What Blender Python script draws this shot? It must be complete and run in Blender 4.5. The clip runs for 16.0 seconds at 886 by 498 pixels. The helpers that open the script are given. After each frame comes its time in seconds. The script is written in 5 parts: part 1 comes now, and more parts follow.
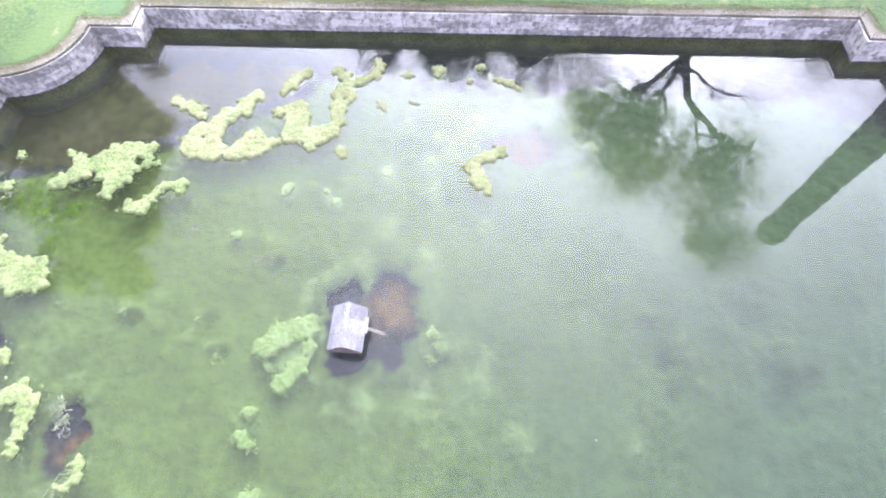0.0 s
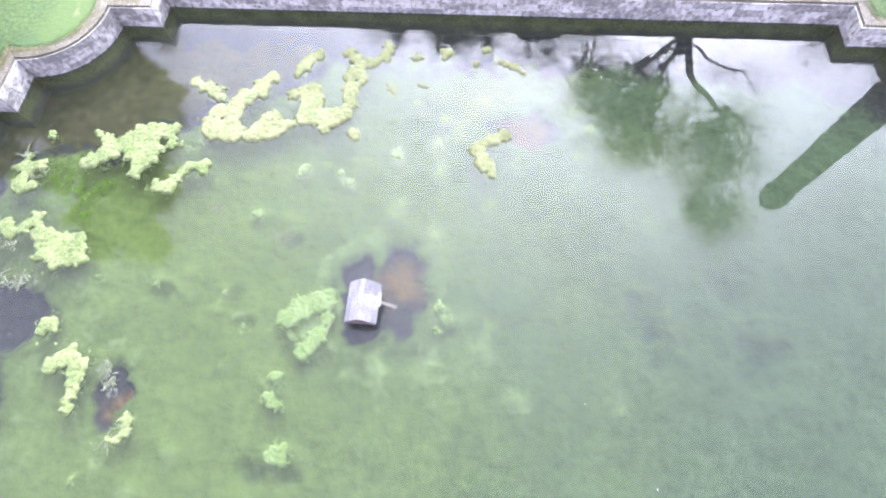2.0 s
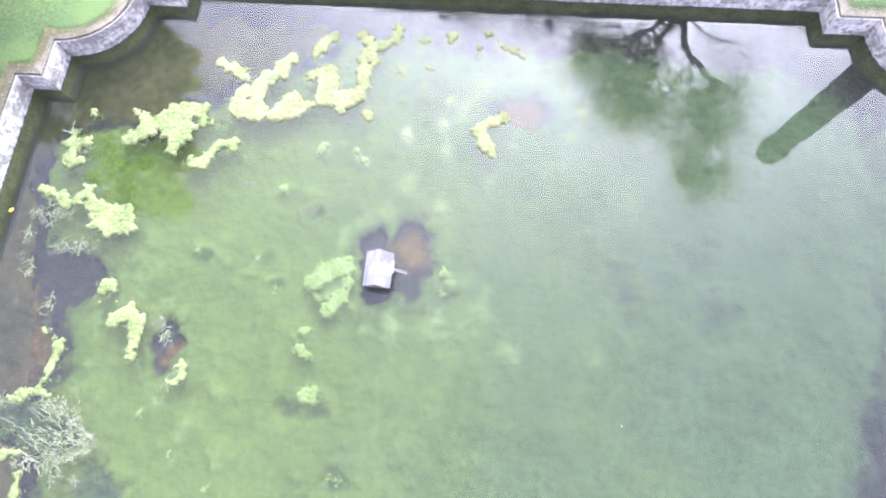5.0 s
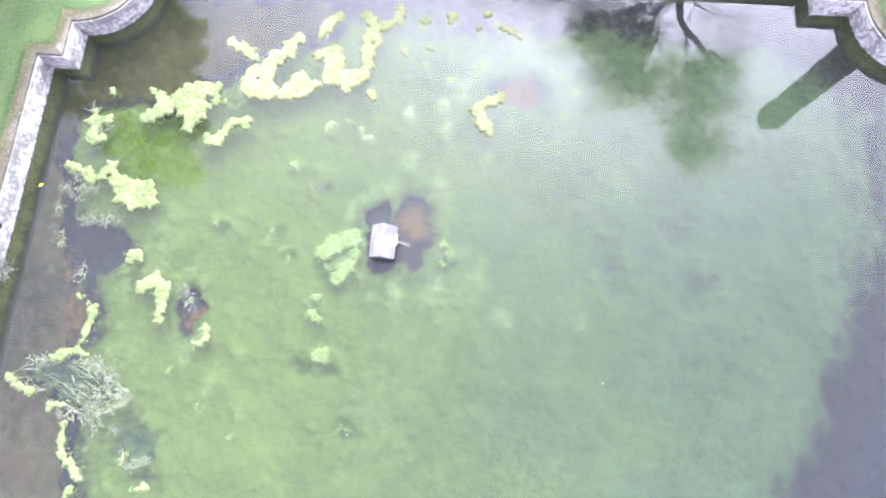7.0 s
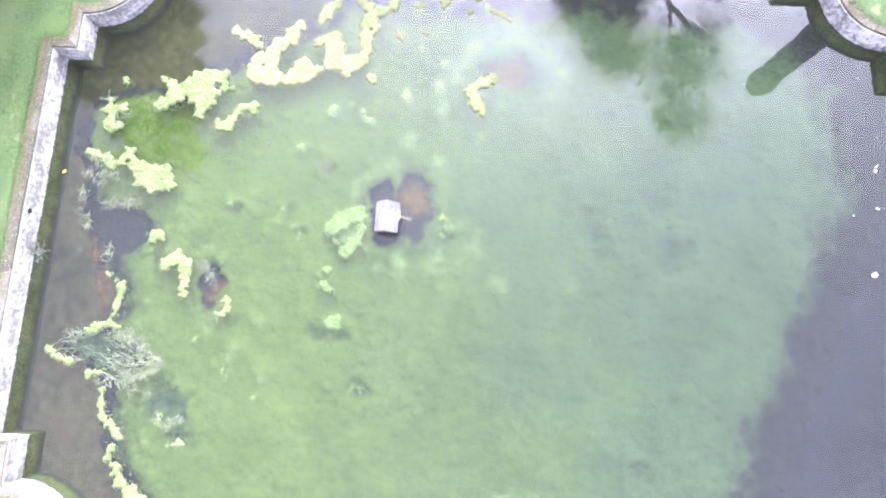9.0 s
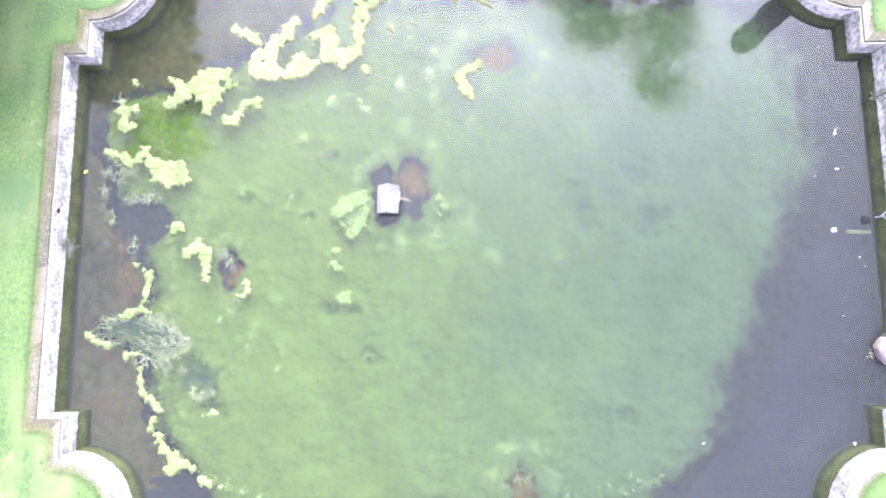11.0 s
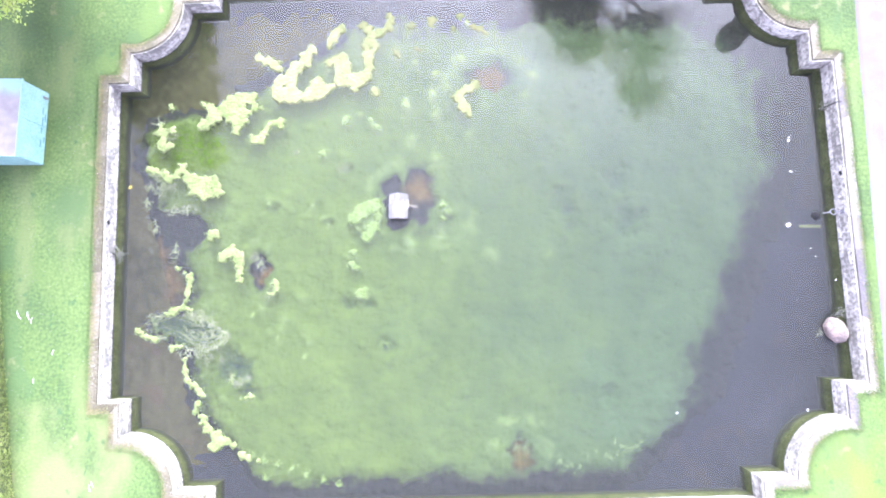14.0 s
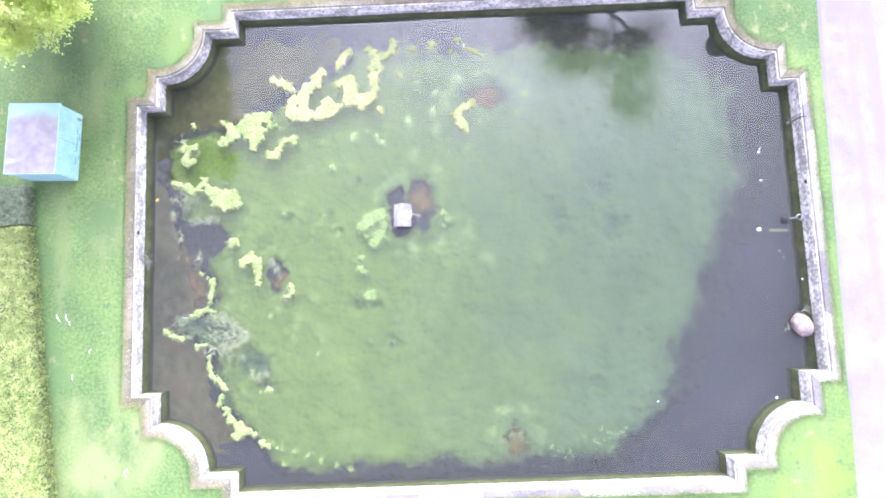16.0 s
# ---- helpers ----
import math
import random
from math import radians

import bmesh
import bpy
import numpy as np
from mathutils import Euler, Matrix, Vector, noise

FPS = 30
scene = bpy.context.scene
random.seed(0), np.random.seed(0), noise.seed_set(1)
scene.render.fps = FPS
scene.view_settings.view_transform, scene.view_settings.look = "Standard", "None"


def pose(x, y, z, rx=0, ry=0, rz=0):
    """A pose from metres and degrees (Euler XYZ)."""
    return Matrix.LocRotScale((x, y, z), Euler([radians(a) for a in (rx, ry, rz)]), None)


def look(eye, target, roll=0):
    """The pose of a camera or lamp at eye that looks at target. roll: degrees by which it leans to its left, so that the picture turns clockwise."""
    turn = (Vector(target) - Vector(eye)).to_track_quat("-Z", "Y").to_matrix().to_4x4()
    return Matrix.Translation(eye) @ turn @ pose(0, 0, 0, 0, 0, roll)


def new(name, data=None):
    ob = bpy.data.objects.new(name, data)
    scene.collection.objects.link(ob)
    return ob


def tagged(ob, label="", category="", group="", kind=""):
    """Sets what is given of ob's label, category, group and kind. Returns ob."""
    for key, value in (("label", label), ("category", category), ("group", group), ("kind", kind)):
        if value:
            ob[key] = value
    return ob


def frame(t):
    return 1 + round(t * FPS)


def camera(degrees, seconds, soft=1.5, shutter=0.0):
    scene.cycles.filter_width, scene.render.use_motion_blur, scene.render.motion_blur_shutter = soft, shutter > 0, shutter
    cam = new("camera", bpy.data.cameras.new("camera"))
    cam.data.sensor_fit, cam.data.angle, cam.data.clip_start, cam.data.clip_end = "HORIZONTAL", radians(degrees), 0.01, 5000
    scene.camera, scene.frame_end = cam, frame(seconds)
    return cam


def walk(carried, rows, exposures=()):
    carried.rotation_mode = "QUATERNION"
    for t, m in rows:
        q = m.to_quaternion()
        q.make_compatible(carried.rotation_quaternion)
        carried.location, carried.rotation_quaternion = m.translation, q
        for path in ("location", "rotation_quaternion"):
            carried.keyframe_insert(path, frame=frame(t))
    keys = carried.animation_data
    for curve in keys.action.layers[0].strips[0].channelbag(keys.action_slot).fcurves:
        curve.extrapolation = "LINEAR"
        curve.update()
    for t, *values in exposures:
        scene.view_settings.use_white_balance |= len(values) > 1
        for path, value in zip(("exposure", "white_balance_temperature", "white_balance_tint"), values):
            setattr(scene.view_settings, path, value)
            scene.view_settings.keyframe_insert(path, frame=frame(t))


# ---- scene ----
import collections

cam = camera(80.4, 16.0, soft=1.9)
PATH = [
    (0, (-0.34, -2.548, 10.407), (-0.418, -1.622, 8.636), -2.3),
    (0.5, (-0.413, -2.514, 10.636), (-0.487, -1.623, 8.847), -2.1),
    (1, (-0.43, -2.528, 10.896), (-0.507, -1.672, 9.09), -2.3),
    (1.5, (-0.423, -2.534, 11.183), (-0.502, -1.714, 9.36), -2.6),
    (2, (-0.408, -2.518, 11.486), (-0.491, -1.738, 9.647), -3.0),
    (2.5, (-0.392, -2.435, 11.79), (-0.481, -1.699, 9.933), -3.6),
    (3, (-0.39, -2.368, 12.098), (-0.484, -1.673, 10.226), -4.2),
    (3.5, (-0.421, -2.402, 12.399), (-0.513, -1.733, 10.517), -4.2),
    (4, (-0.479, -2.482, 12.72), (-0.559, -1.836, 10.829), -3.5),
    (6.5, (-0.42, -2.389, 14.387), (-0.492, -1.927, 12.443), -4.9),
    (7, (-0.394, -2.449, 14.618), (-0.467, -2.013, 12.667), -5.6),
    (7.5, (-0.385, -2.526, 14.894), (-0.456, -2.115, 12.938), -6.0),
    (8, (-0.392, -2.595, 15.21), (-0.454, -2.209, 13.249), -6.1),
    (8.5, (-0.437, -2.651, 15.567), (-0.491, -2.292, 13.6), -5.8),
    (9, (-0.49, -2.714, 15.906), (-0.538, -2.38, 13.934), -5.7),
    (9.5, (-0.506, -2.748, 16.284), (-0.549, -2.442, 14.308), -6.1),
    (12, (-0.579, -2.698, 18.189), (-0.608, -2.504, 16.198), -10.0),
    (12.5, (-0.636, -2.747, 18.586), (-0.663, -2.551, 16.596), -9.5),
    (13, (-0.668, -2.778, 19.005), (-0.694, -2.581, 17.015), -9.4),
    (13.5, (-0.677, -2.787, 19.451), (-0.705, -2.588, 17.462), -9.9),
    (14, (-0.753, -2.815, 19.898), (-0.776, -2.613, 17.909), -8.2),
    (14.5, (-0.809, -2.825, 20.363), (-0.829, -2.62, 18.374), -7.3),
    (15, (-0.819, -2.818, 20.847), (-0.839, -2.614, 18.857), -7.6),
    (15.5, (-0.787, -2.805, 21.338), (-0.808, -2.602, 19.348), -8.1),
    (16, (-0.741, -2.762, 21.807), (-0.765, -2.563, 19.817), -9.1),
]
walk(cam, [(t, look(eye, target, roll)) for t, eye, target, roll in PATH],
     exposures=[(0, 1.71), (4, 1.9), (9, 2.05), (13, 2.13), (16, 1.97)])

# ---- world, sun and exposure ----
SUN_AZ, SUN_EL = 9.0, 34.0          # degrees east of +y, degrees above the horizon
world = bpy.data.worlds.new("hazy_sky")
scene.world = world
world.use_nodes = True
wn, wl = world.node_tree.nodes, world.node_tree.links
wn.clear()
sky = wn.new("ShaderNodeTexSky")
sky.sky_type = "NISHITA"
sky.sun_disc = False
sky.sun_elevation, sky.sun_rotation = radians(SUN_EL), radians(SUN_AZ)
sky.dust_density = 4.0
cloud = wn.new("ShaderNodeMix")
cloud.data_type = "RGBA"
cloud.inputs[0].default_value = 0.8
cloud.inputs[7].default_value = (11.3, 11.1, 18.0, 1)
wl.new(sky.outputs[0], cloud.inputs[6])
# bright veil of thin cloud round the sun
sun_way = Vector((math.sin(radians(SUN_AZ)) * math.cos(radians(SUN_EL)), math.cos(radians(SUN_AZ)) * math.cos(radians(SUN_EL)), math.sin(radians(SUN_EL))))
place = wn.new("ShaderNodeTexCoord")
dot = wn.new("ShaderNodeVectorMath")
dot.operation = "DOT_PRODUCT"
dot.inputs[1].default_value = sun_way
wl.new(place.outputs["Generated"], dot.inputs[0])
lobe = wn.new("ShaderNodeMath")
lobe.operation, lobe.use_clamp = "MAXIMUM", True
lobe.inputs[1].default_value = 0.0
wl.new(dot.outputs["Value"], lobe.inputs[0])
fall = wn.new("ShaderNodeMath")
fall.operation = "POWER"
fall.inputs[1].default_value = 7.0
wl.new(lobe.outputs[0], fall.inputs[0])
veil = wn.new("ShaderNodeMix")
veil.data_type, veil.blend_type = "RGBA", "ADD"
veil.inputs[7].default_value = (101.0, 104.0, 126.0, 1)
wl.new(fall.outputs[0], veil.inputs[0])
wl.new(cloud.outputs[2], veil.inputs[6])
back = wn.new("ShaderNodeBackground")
back.inputs[1].default_value = 0.12
wl.new(veil.outputs[2], back.inputs[0])
wout = wn.new("ShaderNodeOutputWorld")
wl.new(back.outputs[0], wout.inputs[0])

sun = new("sun", bpy.data.lights.new("sun", "SUN"))
sun.data.energy, sun.data.angle, sun.data.color = 0.5, radians(10), (1.0, 0.95, 0.88)
sx, sy = math.sin(radians(SUN_AZ)), math.cos(radians(SUN_AZ))
sun.matrix_world = look((40 * sx, 40 * sy, 40 * math.tan(radians(SUN_EL))), (0, 0, 0))


# ---- materials ----
def ramp_of(nodes, stops):
    r = nodes.new("ShaderNodeValToRGB")
    while len(r.color_ramp.elements) < len(stops):
        r.color_ramp.elements.new(0.5)
    for e, (p, c) in zip(r.color_ramp.elements, stops):
        e.position, e.color = p, (*c, 1)
    return r


def surface(name, dark, mid, light, fine=20.0, coarse=1.5, rough=0.8, bump=0.4, metal=0.0, island=0.0, spots=None, thin=0.0):
    """Two scales of noise between three colours, with relief. island: how much whole pieces differ. spots: (colour, scale, amount)."""
    m = bpy.data.materials.new(name)
    m.use_nodes = True
    n, l = m.node_tree.nodes, m.node_tree.links
    bsdf = n["Principled BSDF"]
    geo = n.new("ShaderNodeNewGeometry")
    a, b = n.new("ShaderNodeTexNoise"), n.new("ShaderNodeTexNoise")
    a.inputs["Scale"].default_value, b.inputs["Scale"].default_value = coarse, fine
    a.inputs["Detail"].default_value, b.inputs["Detail"].default_value = 5, 6
    for t in (a, b):
        l.new(geo.outputs["Position"], t.inputs["Vector"])
    mix = n.new("ShaderNodeMath")
    mix.operation = "MULTIPLY_ADD"
    mix.inputs[1].default_value = 0.55
    l.new(b.outputs["Fac"], mix.inputs[0])
    half = n.new("ShaderNodeMath")
    half.operation = "MULTIPLY"
    half.inputs[1].default_value = 0.45
    l.new(a.outputs["Fac"], half.inputs[0])
    l.new(half.outputs[0], mix.inputs[2])
    value = mix.outputs[0]
    if island:
        info = n.new("ShaderNodeObjectInfo")
        add = n.new("ShaderNodeMath")
        add.operation = "MULTIPLY_ADD"
        add.inputs[1].default_value = island
        l.new(info.outputs["Random"], add.inputs[0])
        sub = n.new("ShaderNodeMath")
        sub.operation = "SUBTRACT"
        sub.inputs[1].default_value = island / 2
        l.new(value, sub.inputs[0])
        l.new(sub.outputs[0], add.inputs[2])
        value = add.outputs[0]
    r = ramp_of(n, [(0.38, dark), (0.5, mid), (0.62, light)])
    l.new(value, r.inputs[0])
    colour = r.outputs[0]
    if spots:
        tint, size, amount = spots
        c = n.new("ShaderNodeTexNoise")
        c.inputs["Scale"].default_value, c.inputs["Detail"].default_value = size, 7
        l.new(geo.outputs["Position"], c.inputs["Vector"])
        cut = ramp_of(n, [(0.62 - amount * 0.3, (0, 0, 0)), (0.70 - amount * 0.3, (1, 1, 1))])
        l.new(c.outputs["Fac"], cut.inputs[0])
        over = n.new("ShaderNodeMix")
        over.data_type = "RGBA"
        l.new(cut.outputs[0], over.inputs[0])
        l.new(colour, over.inputs[6])
        over.inputs[7].default_value = (*tint, 1)
        colour = over.outputs[2]
    l.new(colour, bsdf.inputs["Base Color"])
    bsdf.inputs["Roughness"].default_value, bsdf.inputs["Metallic"].default_value = rough, metal
    if thin:
        bsdf.inputs["Subsurface Weight"].default_value = 0.0
        trans = n.new("ShaderNodeBsdfTranslucent")
        l.new(colour, trans.inputs[0])
        ms = n.new("ShaderNodeMixShader")
        ms.inputs[0].default_value = thin
        l.new(bsdf.outputs[0], ms.inputs[1])
        l.new(trans.outputs[0], ms.inputs[2])
        l.new(ms.outputs[0], n["Material Output"].inputs[0])
    if bump:
        bp = n.new("ShaderNodeBump")
        bp.inputs["Strength"].default_value, bp.inputs["Distance"].default_value = bump, 0.6 / fine
        l.new(b.outputs["Fac"], bp.inputs["Height"])
        l.new(bp.outputs[0], bsdf.inputs["Normal"])
    return m


def water_material():
    m = bpy.data.materials.new("pond_water")
    m.use_nodes = True
    n, l = m.node_tree.nodes, m.node_tree.links
    n.remove(n["Principled BSDF"])
    clear, gloss = n.new("ShaderNodeBsdfTransparent"), n.new("ShaderNodeBsdfGlossy")
    clear.inputs[0].default_value = (0.42, 0.455, 0.445, 1)
    gloss.inputs["Roughness"].default_value = 0.0
    # mirror more at grazing angles: 2.2 % straight down, 3.5 % at fifty degrees
    weight, steep, fr = n.new("ShaderNodeLayerWeight"), n.new("ShaderNodeMath"), n.new("ShaderNodeMath")
    weight.inputs["Blend"].default_value = 0.5
    steep.operation = "POWER"
    steep.inputs[1].default_value = 3.6
    l.new(weight.outputs["Facing"], steep.inputs[0])
    fr.operation = "MULTIPLY_ADD"
    fr.inputs[1].default_value, fr.inputs[2].default_value = 0.65, 0.0215
    l.new(steep.outputs[0], fr.inputs[0])
    # fine mud and plankton hanging in the water
    murk, body = n.new("ShaderNodeBsdfDiffuse"), n.new("ShaderNodeMixShader")
    murk.inputs[0].default_value = (0.05, 0.057, 0.036, 1)
    body.inputs[0].default_value = 0.16
    l.new(clear.outputs[0], body.inputs[1])
    l.new(murk.outputs[0], body.inputs[2])
    ms = n.new("ShaderNodeMixShader")
    l.new(fr.outputs[0], ms.inputs[0])
    l.new(body.outputs[0], ms.inputs[1])
    l.new(gloss.outputs[0], ms.inputs[2])
    l.new(ms.outputs[0], n["Material Output"].inputs[0])
    return m


def lid_paint_and_sheen(m):
    """Teal paint left along the far edge of the lid, and a reflective sheen painted across it as pale streaks."""
    n, l = m.node_tree.nodes, m.node_tree.links
    bsdf = n["Principled BSDF"]
    old = bsdf.inputs["Base Color"].links[0].from_socket
    box, axes = n.new("ShaderNodeTexCoord"), n.new("ShaderNodeSeparateXYZ")
    l.new(box.outputs["Object"], axes.inputs[0])
    # first tint is the painted sheen, second the remaining teal paint
    for tint, size, turn, low, high, slope in (((0.23, 0.205, 0.185), (0.4, 1.3, 1), 38, 0.45, 0.7, 0.0), ((0.11, 0.2, 0.185), (1.1, 0.8, 1), 0, 0.95, 1.55, 0.85)):
        place_, tex, add, cut, over = n.new("ShaderNodeMapping"), n.new("ShaderNodeTexNoise"), n.new("ShaderNodeMath"), n.new("ShaderNodeMapRange"), n.new("ShaderNodeMix")
        place_.inputs["Scale"].default_value, place_.inputs["Rotation"].default_value = size, (0, 0, radians(turn))
        l.new(box.outputs["Object"], place_.inputs[0])
        l.new(place_.outputs[0], tex.inputs["Vector"])
        tex.inputs["Scale"].default_value, tex.inputs["Detail"].default_value = 1.0, 5
        add.operation = "MULTIPLY_ADD"
        add.inputs[1].default_value = slope
        l.new(axes.outputs["Y"], add.inputs[0])
        l.new(tex.outputs["Fac"], add.inputs[2])
        cut.interpolation_type = "SMOOTHSTEP"
        cut.inputs[1].default_value, cut.inputs[2].default_value = low, high
        l.new(add.outputs[0], cut.inputs[0])
        over.data_type = "RGBA"
        l.new(cut.outputs[0], over.inputs[0])
        l.new(old, over.inputs[6])
        over.inputs[7].default_value = (*tint, 1)
        old = over.outputs[2]
    l.new(old, bsdf.inputs["Base Color"])


STONE = surface("weathered_limestone", (0.115, 0.112, 0.095), (0.23, 0.224, 0.19), (0.35, 0.342, 0.292), 7, 1.2, 0.95, 0.8, island=0.16, spots=((0.125, 0.12, 0.098), 6, 0.2))
MORTAR = surface("mossy_mortar", (0.05, 0.055, 0.03), (0.09, 0.09, 0.06), (0.14, 0.13, 0.09), 30, 2, 0.95, 0.5)
SLIME = surface("algae_coated_stone", (0.13, 0.135, 0.04), (0.225, 0.235, 0.075), (0.32, 0.325, 0.115), 16, 1.5, 0.9, 0.5)
COPING = surface("lichened_coping_stone", (0.04, 0.036, 0.018), (0.072, 0.064, 0.039), (0.118, 0.106, 0.08), 22, 1.2, 0.92, 0.6, island=0.22, spots=((0.17, 0.16, 0.14), 14, 0.02))
GRASS = surface("mown_grass", (0.02, 0.044, 0.007), (0.0355, 0.067, 0.0115), (0.06, 0.094, 0.019), 9, 0.45, 0.9, 0.3, spots=((0.044, 0.076, 0.0135), 0.22, 0.2))
GRAVEL = surface("pale_gravel", (0.068, 0.06, 0.065), (0.086, 0.077, 0.083), (0.105, 0.095, 0.101), 40, 0.8, 0.95, 0.6, spots=((0.082, 0.072, 0.066), 1.8, 0.12))
BLACK = surface("black_iron_and_openings", (0.008, 0.008, 0.009), (0.014, 0.014, 0.015), (0.022, 0.021, 0.02), 20, 3, 0.85, 0.2)
BLACK.node_tree.nodes["Principled BSDF"].inputs["Specular IOR Level"].default_value = 0.08
CLEAN_COPING = surface("pale_coping_stone", (0.075, 0.069, 0.058), (0.108, 0.1, 0.086), (0.142, 0.133, 0.116), 14, 1.0, 0.92, 0.5, island=0.3)
MAUVE_COPING = surface("grey_mauve_coping_stone", (0.05, 0.045, 0.046), (0.072, 0.065, 0.068), (0.096, 0.088, 0.092), 14, 1.2, 0.92, 0.5, island=0.3)
MOSS = surface("dry_moss", (0.055, 0.052, 0.018), (0.085, 0.078, 0.03), (0.12, 0.108, 0.05), 12, 1.4, 0.95, 0.3)
SILT = surface("pond_silt", (0.038, 0.032, 0.048), (0.055, 0.047, 0.068), (0.075, 0.064, 0.09), 6, 0.5, 0.95, 0.3, spots=((0.068, 0.053, 0.064), 0.6, 0.16))
BANK = surface("brown_silt", (0.066, 0.053, 0.024), (0.112, 0.09, 0.038), (0.165, 0.13, 0.056), 5, 0.6, 0.95, 0.3, spots=((0.15, 0.095, 0.05), 1.1, 0.12))
WEED = surface("submerged_weed", (0.182, 0.247, 0.056), (0.22, 0.29, 0.066), (0.255, 0.332, 0.08), 6, 0.5, 0.95, 0.4)
ALGAE = surface("floating_algae", (0.074, 0.084, 0.03), (0.107, 0.118, 0.046), (0.142, 0.152, 0.07), 18, 2.5, 0.95, 0.5, spots=((0.075, 0.105, 0.036), 5, 0.12))
FRESH = surface("fresh_algae", (0.052, 0.069, 0.02), (0.082, 0.105, 0.032), (0.12, 0.142, 0.055), 18, 2.5, 0.95, 0.5, spots=((0.055, 0.086, 0.016), 5, 0.12))
SUNKEN = surface("sunken_algae", (0.34, 0.46, 0.12), (0.46, 0.58, 0.17), (0.56, 0.66, 0.25), 12, 2.5, 0.95, 0.8)
PALE_WEED = surface("pale_weed_tips", (0.24, 0.32, 0.12), (0.31, 0.4, 0.16), (0.39, 0.48, 0.22), 12, 2.5, 0.95, 0.5)
VIVID_WEED = surface("vivid_weed", (0.19, 0.34, 0.02), (0.26, 0.42, 0.03), (0.33, 0.5, 0.05), 9, 1.5, 0.95, 0.5)
SCUM = surface("grey_scum", (0.04, 0.045, 0.03), (0.075, 0.08, 0.056), (0.13, 0.135, 0.11), 30, 5, 0.95, 0.8)
TEAL = surface("teal_paint", (0.12, 0.225, 0.2), (0.155, 0.27, 0.242), (0.19, 0.31, 0.28), 12, 1.5, 0.45, 0.1)
SHEET = surface("dulled_roof_sheet", (0.085, 0.079, 0.074), (0.107, 0.098, 0.091), (0.135, 0.122, 0.112), 3, 0.9, 0.5, 0.1, spots=((0.07, 0.115, 0.112), 0.55, 0.1))
lid_paint_and_sheen(SHEET)
INK = surface("dark_lettering", (0.05, 0.12, 0.12), (0.08, 0.16, 0.16), (0.1, 0.2, 0.2), 20, 3, 0.6, 0)
PALE_WOOD = surface("bleached_boards", (0.066, 0.064, 0.063), (0.096, 0.093, 0.092), (0.13, 0.126, 0.124), 30, 4, 0.8, 0.3, island=0.2)
DARK_WOOD = surface("stained_boards", (0.06, 0.045, 0.035), (0.10, 0.075, 0.06), (0.15, 0.12, 0.10), 25, 3, 0.85, 0.3)
RAMP_WOOD = surface("wet_plank", (0.07, 0.06, 0.048), (0.11, 0.095, 0.078), (0.15, 0.135, 0.115), 25, 3, 0.8, 0.3)
BARK = surface("bark", (0.05, 0.043, 0.037), (0.09, 0.078, 0.066), (0.13, 0.115, 0.097), 14, 2, 0.95, 0.8)
LEAF = surface("spring_leaf", (0.19, 0.2, 0.018), (0.31, 0.32, 0.035), (0.41, 0.4, 0.06), 3, 0.6, 0.6, 0, thin=0.65)
# leaf colour of the dark trees, also the painted shade inside the hedge
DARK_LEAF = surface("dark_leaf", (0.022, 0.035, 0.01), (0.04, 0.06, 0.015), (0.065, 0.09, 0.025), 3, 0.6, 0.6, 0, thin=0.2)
YELLOW_LEAF = surface("bright_young_leaf", (0.34, 0.44, 0.08), (0.48, 0.58, 0.14), (0.6, 0.66, 0.24), 3, 0.7, 0.6, 0, thin=0.45)
HEDGE_LEAF = surface("hedge_leaf", (0.105, 0.145, 0.03), (0.18, 0.225, 0.06), (0.27, 0.3, 0.1), 4, 0.7, 0.7, 0, thin=0.25)
GREY_LEAF = surface("grey_green_leaf", (0.06, 0.085, 0.04), (0.1, 0.13, 0.07), (0.15, 0.18, 0.11), 4, 0.7, 0.7, 0, thin=0.25)
TOWER_STONE = surface("sooty_masonry", (0.045, 0.045, 0.04), (0.08, 0.076, 0.068), (0.115, 0.108, 0.098), 2, 0.3, 0.95, 0.4)
FEATHER = surface("white_feather", (0.34, 0.34, 0.33), (0.42, 0.42, 0.41), (0.5, 0.5, 0.49), 20, 4, 0.8, 0)
BOULDER = surface("pinkish_boulder", (0.07, 0.056, 0.047), (0.105, 0.085, 0.073), (0.145, 0.12, 0.104), 14, 3, 0.95, 0.6, spots=((0.16, 0.12, 0.09), 6, 0.2))
IRON = surface("grey_iron", (0.06, 0.06, 0.065), (0.1, 0.1, 0.105), (0.15, 0.15, 0.155), 20, 4, 0.5, 0.2, metal=0.1)
WATER = water_material()


GROUND_Z = 0.655


